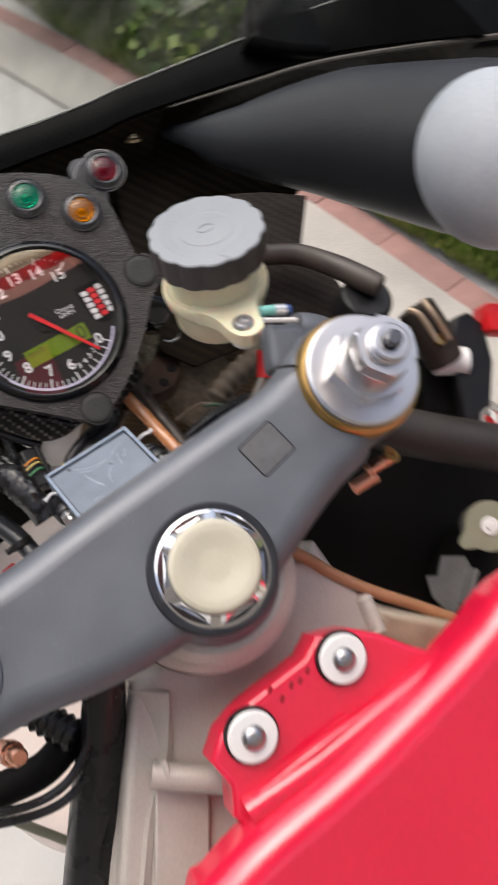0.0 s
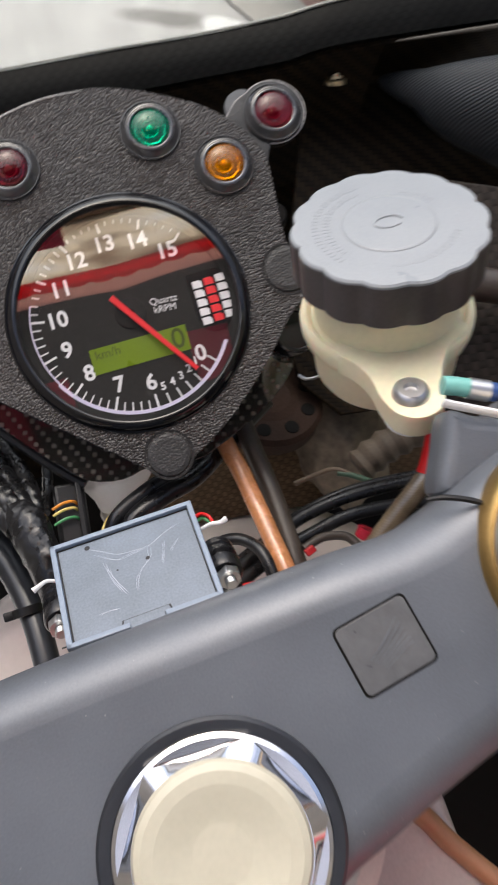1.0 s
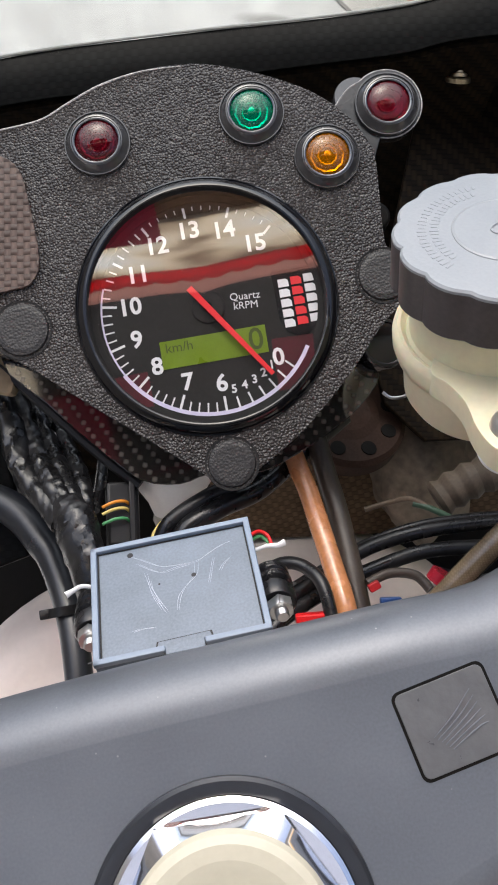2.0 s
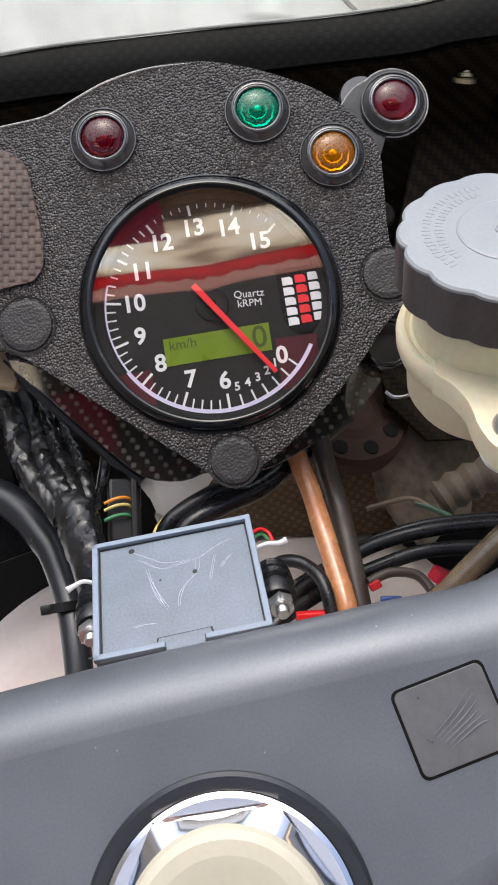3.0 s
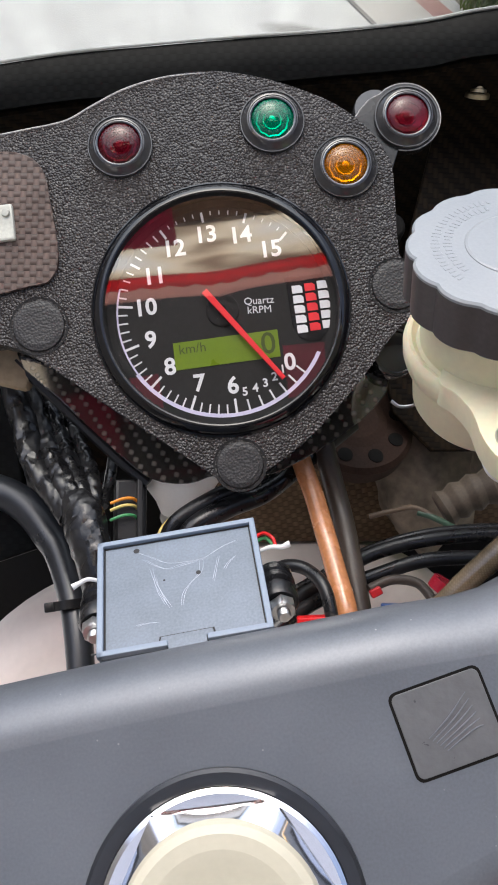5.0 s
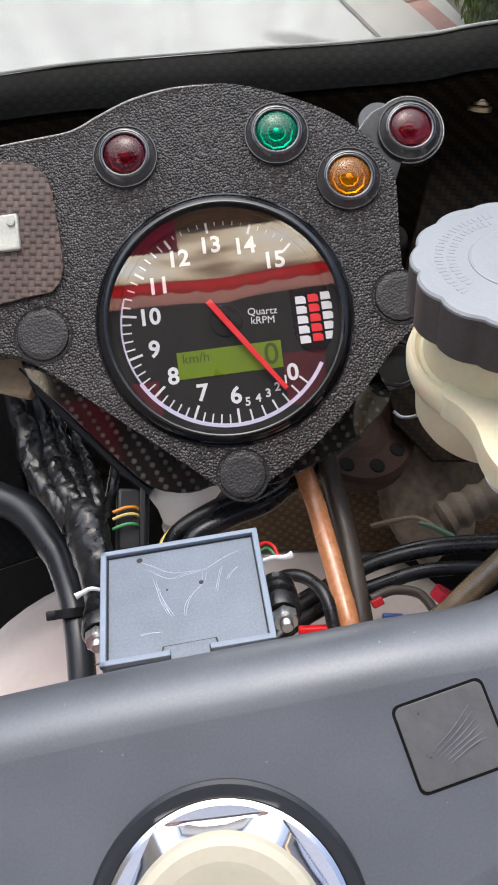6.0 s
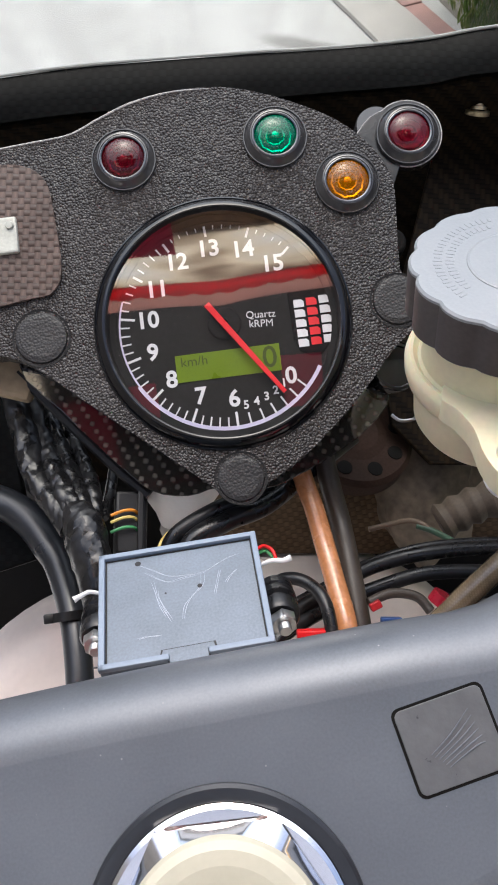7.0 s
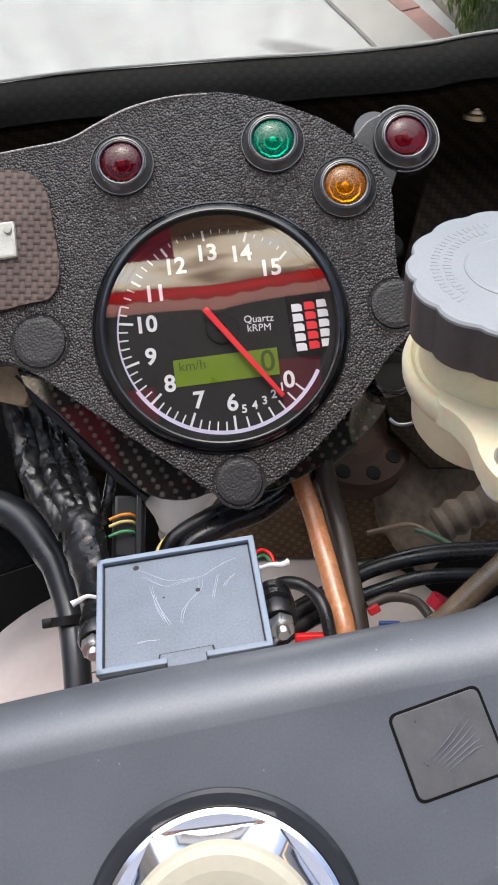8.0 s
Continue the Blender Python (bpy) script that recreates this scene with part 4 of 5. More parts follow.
def reservoir():
    t = thing("brake_reservoir", RES, (-38, 0, 0), label="cream translucent brake fluid reservoir with grey scalloped cap", category="fluid reservoir")
    def scalloped(zs, n=96, teeth=14, depth=1.5, base=26.7):
        bm, rings = bmesh.new(), []
        for dr, z in zs:
            ring = []
            for k in range(n):
                a = 2 * math.pi * k / n
                r = base + dr + depth * (abs(math.sin(a * teeth / 2)) ** 0.6 - 0.6)
                ring.append(bm.verts.new((r * math.cos(a), r * math.sin(a), z)))
            rings.append(ring)
        for a, b in zip(rings, rings[1:]):
            for i in range(n):
                bm.faces.new((a[i], a[(i + 1) % n], b[(i + 1) % n], b[i]))
        bm.faces.new(rings[-1])
        bm.faces.new(rings[0][::-1])
        return bm
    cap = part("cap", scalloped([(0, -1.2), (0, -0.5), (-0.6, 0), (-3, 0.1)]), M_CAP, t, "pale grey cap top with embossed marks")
    # the side below the lit top is coloured dark for its shade
    part("cap_side", scalloped([(-0.6, -14.6), (-0.1, -14.0), (0, -1.2)]), M_CAPSIDE, t, "ribbed cap side, its shade put into the colour")
    for r, a0, a1, k in ((20.2, 95, 215, 27), (17.2, 100, 210, 22), (18.5, 250, 330, 16), (16.0, 20, 60, 8)):
        for j in range(k):
            a = radians(a0 + (a1 - a0) * j / k)
            part("embossed_mark", block(2.2 if j % 3 else 1.6, 0.7 + 0.3 * (j % 2), 0.1, 0.03, 1), M_CAP, cap, at=(r * math.cos(a), r * math.sin(a), 0.14), rot=(0, 0, math.degrees(a)))
    part("cap_disc", lathe([(0, 0.5), (12.4, 0.5), (13.0, 0.3), (13.2, 0)], 64), M_CAP, cap, "raised disc in the cap's middle")
    part("embossed_ring", tube([(4 * math.cos(a), 2.6 * math.sin(a), 0.55) for a in (k * 0.9 for k in range(7))], 0.35, 6), M_CAP, cap)
    part("body", lathe([(0, -52.4), (17, -52.4), (20.6, -51.4), (22.2, -48.6), (23.0, -38), (23.4, -36.2), (25.2, -34.6), (26.0, -32), (26.2, -29), (25.8, -27.2), (25.0, -26.4), (24.0, -26.6), (23.3, -27.6), (22.6, -28.2), (21.8, -27.4), (21.6, -24), (21.9, -12), (0, -12)], 72), M_RES, t, "cream translucent body with a flared collar", at=(0, 0, -1.8))
    ear = [(q.x, q.y) for q in curve_through([(x, y, 0) for x, y in ((-21, -14), (-18.4, -20), (-16.4, -27), (-16.4, -36), (-14.4, -43), (-9, -46.4), (-2.4, -44.4), (0.6, -38), (3.4, -31), (9, -24), (17, -18), (10, -4), (-12, -4))], 4, True)]
    part("ear", prism(ear, -35.2, -27.8, 3.0, 5), M_RES, t, "moulded mounting ear")
    part("ear_foot", lathe([(0, 0), (7, 0), (7.4, -1), (6.6, -3), (0, -3)]), M_WASH, t, at=(-8.8, -37.6, -34.4))
    part("screw", lathe([(0, 0.9), (1.6, 0.9), (1.9, 2.2), (3.6, 2.2), (4.7, 1.4), (5.2, 0)], 32), M_ALU, t, "bright socket screw", at=(-8.6, -37.2, -27.7))


reservoir()


def mount_bits():
    t = thing("reservoir_strap", label="bent white metal strap with a teal and blue union", category="bracket")
    part("strap", tube([(64.8, -64.2, 96.4), (67.4, -65.6, 96.2), (71.5, -67.6, 96.0), (79.0, -71.2, 95.2)], 1.2, 10, flat=0.6), M_WASH, t)
    part("union", tube([(67.6, -60.0, 92.0), (70.4, -61.0, 92.0), (73.6, -62.4, 92.0)], 2.4, 14), M_TEAL, t, "teal plastic union")
    part("collar", tube([(73.6, -62.4, 92.0), (76.0, -63.5, 92.0), (78.4, -64.6, 92.0)], 2.7, 14), M_ZINC, t, "bright metal collar")
    part("band", tube([(78.4, -64.6, 92.0), (80.2, -65.4, 92.0)], 2.4, 14), M_BLUEP, t, "dark blue band")


mount_bits()


# ---- relay box between panel and yoke ----
def relay_box():
    t = thing("relay_box", (-20.15, -84.4, 46.1), (-42.85, 1.25, 2.06), label="scratched blue-grey plastic relay box with a raised rim", category="relay box")
    w, h = 22.4, 18.8
    part("case", block(2 * w, 2 * h, 20, 1.2), M_BOX, t, at=(0, 0, -10.6))
    for a, b, cx, cy in ((2 * w, 1.7, 0, h - 0.85), (1.7, 2 * h, -w + 0.85, 0), (1.7, 2 * h, w - 0.85, 0)):
        part("rim", block(a, b, 1.8, 0.35), M_BOXRIM, t, "pale worn rim", at=(cx, cy, 0))
    for x0, x1 in ((-w, -4.4), (5.6, w)):
        part("rim", block(x1 - x0, 1.7, 1.8, 0.35), M_BOXRIM, t, "pale worn rim", at=((x0 + x1) / 2, -h + 0.85, 0))
    for a, b, cx, cy in ((2 * w - 3.4, 0.4, 0, h - 1.9), (0.45, 2 * h - 3.4, -w + 1.9, 0), (0.4, 2 * h - 3.4, w - 1.9, 0), (w - 7, 0.4, -w / 2 - 5, -h + 1.9), (w - 9, 0.4, w / 2 + 5, -h + 1.9)):
        part("lid_gap", block(a, b, 0.2, 0), M_BLACK, t, "dark gap round the lid", at=(cx, cy, -0.5))
    part("latch_gap", prism([(-7.1, -1.9), (-4.9, -1.9), (-4.8, -3.4), (5.8, -3.4), (5.8, -1.4), (7.9, -1.4), (7.5, 1.2), (-6.5, 1.0)], 0, 0.5, 0.1), M_BLACK, t, at=(0, -h + 2.6, -0.6))
    part("latch", prism([(-6.6, -1.5), (-4.6, -1.5), (-4.4, -3.4), (5.4, -3.4), (5.4, -1.0), (7.4, -1.0), (7.0, 0.8), (-6.0, 0.6)], 0, 0.9, 0.2), M_BOX, t, "snap latch", at=(0, -h + 2.6, -0.6))
    for x, y, r in ((-11.6, 14.7, 0.75), (5.0, 3.5, 0.6), (-4.4, 2.8, 0.28), (-20.8, -7.4, 0.45)):
        part("hole", lathe([(0, 0.06), (r, 0.06), (r * 1.15, 0)], 16), M_BLACK, t, at=(x, y, -0.55))
    rnd = random.Random(5)
    for path in ([(-11.3, 13.9), (-7.9, 11.3), (-4.1, 8.7), (0.0, 8.1), (5.5, 7.9), (9.2, 9.6), (12.9, 11.6), (16.1, 12.4)], [(-10.0, 11.0), (-4.3, 6.7), (0.6, 7.1), (4.7, 7.4)], [(5.8, 7.7), (5.1, 3.4), (2.1, 0.1), (0.3, -2.7), (-0.5, -6.4)], [(-7.1, 4.1), (-6.7, 1.4), (-5.5, -2.6), (-3.3, -6.7)], [(-8.0, 7.7), (-7.2, 3.0), (-6.3, -0.9), (-4.5, -5.4)], [(10.5, 7.9), (9.7, 4.2), (8.5, -0.2)], [(15.1, 7.1), (13.0, 4.8), (11.8, 3.1)], [(-12.7, -10.5), (-9.9, -10.1), (-6.9, -10.7)]):
        for k in range(2):
            part("scratch", tube([(x + rnd.uniform(-0.2, 0.2) + k * 0.7, y + rnd.uniform(-0.25, 0.25), -0.6) for x, y in path], [0.02, 0.06, 0.04, 0.07, 0.02], 4, 4), M_SCRATCH, t)
    for side in (-1, 1):
        at = (side * (w + (2.8 if side > 0 else 1.4)), 0.5 if side > 0 else 4.0, -9)
        m = part("rubber_mount", lathe([(0, 8), (4.6, 8), (5.3, 7), (5.4, 3.6), (4.2, 3.0), (4.2, 1.6), (5.4, 1.0), (5.4, -1), (4.6, -1.4), (4.6, -2.2), (5.2, -2.6), (5.2, -5), (0, -5)], 32), M_RUBBER, t, "black rubber mount", at=at, rot=(75, 0, 0))
        part("bolt", hexagon(6.2, 3.0, 0.5), M_ZINC, m, "small steel nut", at=(side * 0.5, 0.5, 8.5))
        part("bolt_end", lathe([(0, 2.2), (1.5, 2.2), (1.8, 1.8), (1.6, 1.5), (1.8, 1.2), (1.6, 0.9), (1.8, 0.6), (1.8, 0)], 16), M_ZINC, m, at=(side * 0.5, 0.5, 11.6))
        part("clip", tube([(w - 0.5, 7.4, -1), (w + 3, 6.6, 1.0), (w + 6, 5.8, 1.2), (w + 8.2, 6.6, 1.0)] if side > 0 else [(-w + 0.5, 6.6, -1), (-w - 2.4, 6.4, 0.8), (-w - 4.8, 5.2, 1.1), (-w - 6.6, 4.4, 1.0)], [0.5, 0.6, 0.7, 1.0], 10, flat=0.6), M_WASH, t, "white bent clip")


relay_box()


# ---- hoses, cables and wires under the panel ----
def hose(name, pts, r, material, label, category="hose", flat=1.0, group="", wrinkle=0.0, clips=()):
    t = thing(name, label=label, category=category, group=group)
    bm = tube(pts, r, 28 if wrinkle else 16, 20 if wrinkle else 8, flat)
    part("sleeve", crumple(bm, wrinkle * 1.3, 3.6, pts[0][0]) if wrinkle else bm, material, t)
    line = curve_through(pts, 8)
    for f, cr in clips:
        k = int(f * (len(line) - 2))
        part("band", tube([line[k], line[k].lerp(line[k + 1], 0.5)], cr, 16, 2), M_BLACK, t)
    return t


hose("amber_hose", [(20.4, -47.5, -22.0), (22.0, -57.1, -20.0), (23.7, -65.8, -18.0), (25.4, -79.4, -14.0), (26.6, -92.8, -6.0), (27.4, -103.3, 0.0), (27.5, -122.0, 4.0)], 3.6, M_COPPER, "amber translucent rubber hose running down under the yoke")
hose("brown_hose", [(30.5, -44.0, -30.0), (31.8, -58.3, -30.0), (33.2, -71.0, -28.0), (33.5, -84.1, -22.0), (33.2, -98.1, -14.0), (33.0, -118.0, -8.0)], 3.9, M_BROWN, "dark brown rubber hose beside the amber one")
hose("control_cable", [(105.9, -90.4, -40.0), (91.0, -87.6, -38.0), (63.8, -86.1, -32.0), (41.9, -88.4, -28.0), (25.9, -93.9, -20.0), (12.8, -98.2, -12.0), (2.4, -102.8, -6.0)], 2.7, M_RUBBER, "black control cable sweeping behind the yoke", "cable", group="control cables")
hose("control_cable", [(104.1, -101.2, -40.0), (89.0, -96.5, -36.0), (62.3, -93.2, -30.0), (40.5, -96.2, -26.0), (24.9, -99.1, -18.0), (9.9, -103.6, -8.0), (1.7, -107.9, -4.0)], 2.7, M_RUBBER, "black control cable sweeping behind the yoke", "cable", group="control cables")
hose("control_cable", [(107.7, -88.0, -44.0), (92.7, -85.4, -42.0), (65.0, -83.8, -36.0), (42.8, -86.7, -32.0), (26.8, -91.7, -26.0), (13.5, -96.0, -18.0)], 1.6, M_RUBBER, "thin black control cable above the thicker pair", "cable", group="control cables")
hose("control_cable", [(2.0, -90.0, -14.0), (10.5, -87.0, -8.0), (17.5, -89.5, -4.0), (21.6, -96.5, 2.0), (22.0, -112.0, 6.0)], 2.2, M_RUBBER, "black looped cable beside the relay box", "cable", group="control cables")
hose("brown_wire", [(36.9, -98.6, -10.0), (45.3, -96.7, -12.0), (53.7, -98.9, -12.0), (57.3, -104.1, -10.0)], 1.7, M_BROWN, "brown looped wire behind the yoke", "wire")
hose("frame_tube", [(-133.2, -33.4, -66.0), (-99.0, -46.0, -58.0), (-85.6, -54.8, -52.0), (-76.6, -66.8, -45.0), (-72.0, -74.7, -40.0), (-66.4, -91.6, -28.0), (-64.5, -110.5, -20.0), (-64.8, -134.8, -14.0)], [7.0, 6.9, 6.7, 6.4, 6.0, 5.2, 4.9, 4.9], M_SATIN, "thick satin black tube curving down beside the relay box", "tube")
hose("braided_hose", [(79.4, -82.8, 28.0), (72.7, -87.9, 26.0), (62.3, -96.1, 22.0), (52.9, -104.1, 18.0)], 3.6, M_BRAID, "clear braided hose running down behind the yoke")
hose("red_wrap", [(85.1, -71.2, 30.0), (82.4, -77.1, 29.0), (78.2, -83.8, 28.0)], 4.2, M_REDP, "red heat-shrink wrap on the braided hose", "wrap")
hose("red_collar", [(56.9, -96.3, 16.0), (54.7, -98.9, 15.0)], 4.0, surface("dark_red_sleeve", (0.3, 0.01, 0.025), 0.3), "small red hose collar", "collar")
LOOM = [([(-80.8, -7.4, -30.0), (-75.8, -27.9, -24.0), (-72.4, -41.0, -18.0), (-64.9, -53.1, -11.0), (-59.4, -61.5, -6.0)], [4.5, 5.0, 4.6, 4.2, 4.0], 0.5),
        ([(-75.2, -9.9, -32.0), (-70.2, -28.4, -26.0), (-65.5, -41.9, -18.0), (-59.2, -53.3, -9.0), (-56.5, -61.9, -5.0)], [3.4, 3.8, 4.4, 4.2, 3.6], 0.5),
        ([(-68.8, -14.8, -34.0), (-64.9, -31.0, -27.0), (-60.4, -42.5, -19.0), (-55.7, -52.9, -11.0), (-53.7, -61.3, -6.0)], [3.0, 3.4, 3.6, 3.8, 3.4], 0.4),
        ([(-63.2, -18.5, -36.0), (-58.8, -31.7, -28.0), (-54.7, -42.1, -21.0), (-51.9, -51.8, -13.0), (-51.6, -61.6, -7.0)], [2.4, 2.6, 3.0, 3.0, 2.8], 0.3),
        ([(-43.7, -26.4, -36.0), (-45.9, -39.6, -28.0), (-47.3, -50.2, -20.0), (-49.0, -59.0, -11.0)], [1.8, 2.0, 2.0, 1.8], 0.15)]
for line, radii, wr in LOOM:
    hose("loom", line, radii, M_TAPE, "wiring loom wrapped in wrinkled black tape", "wiring loom", group="taped wiring looms", wrinkle=wr)
hose("loom_wrap", [(-58.4, -56.5, -9.0), (-55.2, -62.1, -5.0), (-53.1, -70.7, -2.0), (-51.3, -79.1, 0.0), (-50.8, -88.2, 0.0)], [6.6, 8.4, 7.8, 7.2, 7.0], M_TAPE, "broad black tape wrap binding the wiring looms", "tape wrap", wrinkle=0.5, flat=0.8)


def connectors():
    t = thing("connector", (-41.2, -62.5, -18.0), (-10, 12, -8), label="black plastic connector with orange and green wires", category="connector")
    part("body", block(11, 22, 12, 1.2), M_BLACK, t)
    part("rib", block(2, 22, 2, 0.4), M_BLACK, t, at=(3, 0, 7.4))
    for k, (m, dy) in enumerate(((M_WIRE_O, 3.4), (M_WIRE_Y, 1.0), (M_WIRE_G, -2.4))):
        part("wire", tube([(-7, dy - 1.5, 7.6), (-3, dy, 8.6), (0.5, dy + 0.3, 8.0), (2.5, dy - 0.6, 5)], 0.55, 8), m, t)
    for k in range(4):
        hose("wire", [(-33.5, -79.0, -12.0), (-32.2, -74.0, -12.0), (-30.6, -70.0, -13.0), (-28.0, -67.0, -16.0)] if k == 0 else [(-31.4, -79.4, -12.0), (-30.2, -75.0, -12.0), (-28.9, -71.5, -14.0), (-27.0, -68.4, -17.0)] if k == 1 else [(-31.1, -77.8, -14.0), (-24.9, -67.9, -12.0), (-10.4, -61.0, -14.0), (1.8, -57.5, -18.0), (21.9, -49.1, -30.0), (40.8, -39.2, -36.0)] if k == 2 else [(-26.1, -80.2, -10.0), (-19.1, -70.5, -9.0), (-7.0, -65.3, -12.0), (7.4, -61.2, -18.0), (25.0, -50.4, -32.0), (43.5, -39.1, -40.0)], (0.75, 0.75, 3.0, 3.6)[k], (M_WIRE_Y, M_WIRE_O, M_RUBBER, M_RUBBER)[k], ("thin yellow wire", "thin orange wire", "black sleeved wire bundle", "black sleeved wire bundle")[k] + " behind the relay box", "wire")
    c = thing("light_funnel", (-24.7, -63.0, -36.0), (-70, 0, -8), label="translucent white plastic funnel under the panel", category="funnel")
    part("cone", lathe([(5.5, -14), (6.5, -4), (9.5, 4), (16, 14), (19, 18), (18, 18.4), (8, 4), (5, -4), (4, -14)], 40), M_WASH, c)
    part("wrap", lathe([(6.2, -14), (7.2, -10), (6.8, -7), (8.2, -3), (7.4, 0), (6, 0)], 24), surface("clear_wrap", (0.6, 0.58, 0.55), 0.15, 0, 0.3, 300, 200, 0.8), c, "crinkled clear wrap")
    r = thing("red_connector", (15.7, -104.8, 2.0), (0, 0, -5), label="small bright red plastic connector", category="connector")
    part("body", block(9.5, 3.2, 6, 0.6), M_REDP, r)
    b = thing("blue_connector", (43.0, -104.8, -6.0), (0, 0, -8), label="small blue plastic connector", category="connector")
    part("body", block(7, 2.2, 3, 0.5), M_BLUEP, b)
    r2 = thing("red_connector", (38.8, -99.6, -8.0), (0, 0, 20), label="small dark red plastic connector", category="connector")
    part("body", block(4, 2.8, 3, 0.5), surface("dull_red_plastic", (0.4, 0.015, 0.02), 0.4), r2)
    tab = thing("red_tab", (-80.5, -102.5, -94.0), (0, 0, 8), label="small bright red plastic tab on the pale cover", category="tab")
    part("body", block(9, 8, 7, 1.2), M_REDP, tab)
    part("rib", block(6, 1.4, 1.4, 0.4), M_REDP, tab, at=(0, 0, 3.9))
    z = thing("cable_tie", (-67.2, -91.8, -26.0), (84, 6, 0), label="black cable tie round the satin tube", category="cable tie")
    part("band", lathe([(4.6, -1.6), (6.1, -1.6), (6.1, 1.6), (4.6, 1.6), (4.6, -1.6)], 28), M_BLACK, z)
    part("head", block(4, 3.4, 3.4, 0.5), M_BLACK, z, at=(-7, 0.5, 0))
    w = thing("wire_hook", label="bent bright wire hook below the rubber stop", category="hook")
    part("hook", tube([(54.2, -36.0, -12.0), (56.8, -38.3, -12.0), (61.4, -38.5, -12.0), (63.7, -36.4, -12.0)], 0.6, 8), M_STEEL, w)


connectors()
hose("red_wire", [(1.2, -76.0, -4.0), (4.2, -75.2, -6.0), (6.8, -77.0, -6.0), (7.6, -80.0, -4.0)], 0.6, M_REDP, "thin red wire beside the relay box", "wire")
hose("green_wire", [(1.5, -77.6, -5.0), (4.6, -77.0, -7.0), (7.2, -80.0, -6.0)], 0.6, M_WIRE_G, "thin green wire beside the relay box", "wire")
hose("pale_wire", [(48.0, -75.6, -60.0), (57.4, -74.6, -60.0), (66.2, -74.5, -58.0), (74.0, -80.1, -56.0)], 1.1, surface("dusty_tan_wire", (0.13, 0.09, 0.06), 0.6), "thin pale wire behind the cables", "wire")
hose("green_wire", [(67.0, -76.5, -58.0), (73.0, -79.5, -56.0), (81.7, -85.9, -54.0)], 1.3, surface("dusty_green_wire", (0.03, 0.075, 0.045), 0.6), "dull green wire behind the cables", "wire")


def conduit():
    t = thing("conduit", label="ribbed brown corrugated conduit behind the cables", category="conduit")
    line = curve_through([(77.1, -77.1, -62.0), (90.2, -71.8, -60.0), (106.4, -68.2, -58.0), (119.6, -67.7, -56.0)], 8)
    part("sleeve", tube([tuple(q) for q in line], [6.6 + (k % 2) * 1.5 for k in range(15)], 18, 4), surface("dusty_conduit", (0.08, 0.062, 0.046), 0.7, 0, 0.4), t)


conduit()


def horn():
    t = thing("horn", (49.0, -35.0, -70.0), (-25, 15, 0), label="dusty brown round horn disc with slots", category="horn")
    part("disc", lathe([(0, 2), (10, 2), (14, 1), (24, 1), (26, -1), (26, -8), (0, -8)], 48), surface("sooty_brown", (0.04, 0.024, 0.018), 0.7, 0, 0.4, spec=0.1), t)
    for k in range(9):
        a = radians(40 * k)
        part("slot", lathe([(0, 0.1), (3.2, 0.1), (3.4, -0.5)], 14), M_NEARBLACK, t, at=(19 * math.cos(a), 19 * math.sin(a), 1.3))


horn()


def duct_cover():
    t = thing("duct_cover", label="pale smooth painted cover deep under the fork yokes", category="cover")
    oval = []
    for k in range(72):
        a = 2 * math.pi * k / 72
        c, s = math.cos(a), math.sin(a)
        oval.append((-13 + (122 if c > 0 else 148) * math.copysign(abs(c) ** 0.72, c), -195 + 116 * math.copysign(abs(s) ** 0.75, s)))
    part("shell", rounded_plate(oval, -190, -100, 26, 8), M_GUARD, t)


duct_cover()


# ---- fairing ----
RIM = [(-140.9, 100.0, -19.0), (-105.1, 107.8, -25.0), (-73.5, 112.5, -29.0), (-40.8, 114.3, -31.0), (-7.7, 114.4, -33.0), (23.6, 112.9, -33.0), (58.9, 109.6, -31.0), (91.1, 106.5, -27.0), (118.3, 104.5, -21.2), (199.4, 99.3, -13.9), (241.7, 93.0, 0.0), (299.7, 71.2, 30.0)]
LOW = [(-141.0, 82.4, -17.0), (-106.0, 90.9, -24.0), (-75.1, 95.5, -29.0), (-42.6, 96.9, -31.0), (-9.8, 95.8, -33.0), (21.3, 95.4, -33.0), (56.5, 93.1, -31.0), (88.6, 89.7, -27.0), (115.5, 87.8, -21.0), (197.6, 76.8, -13.8), (240.7, 64.9, 0.0), (318.9, 27.8, 26.0)]


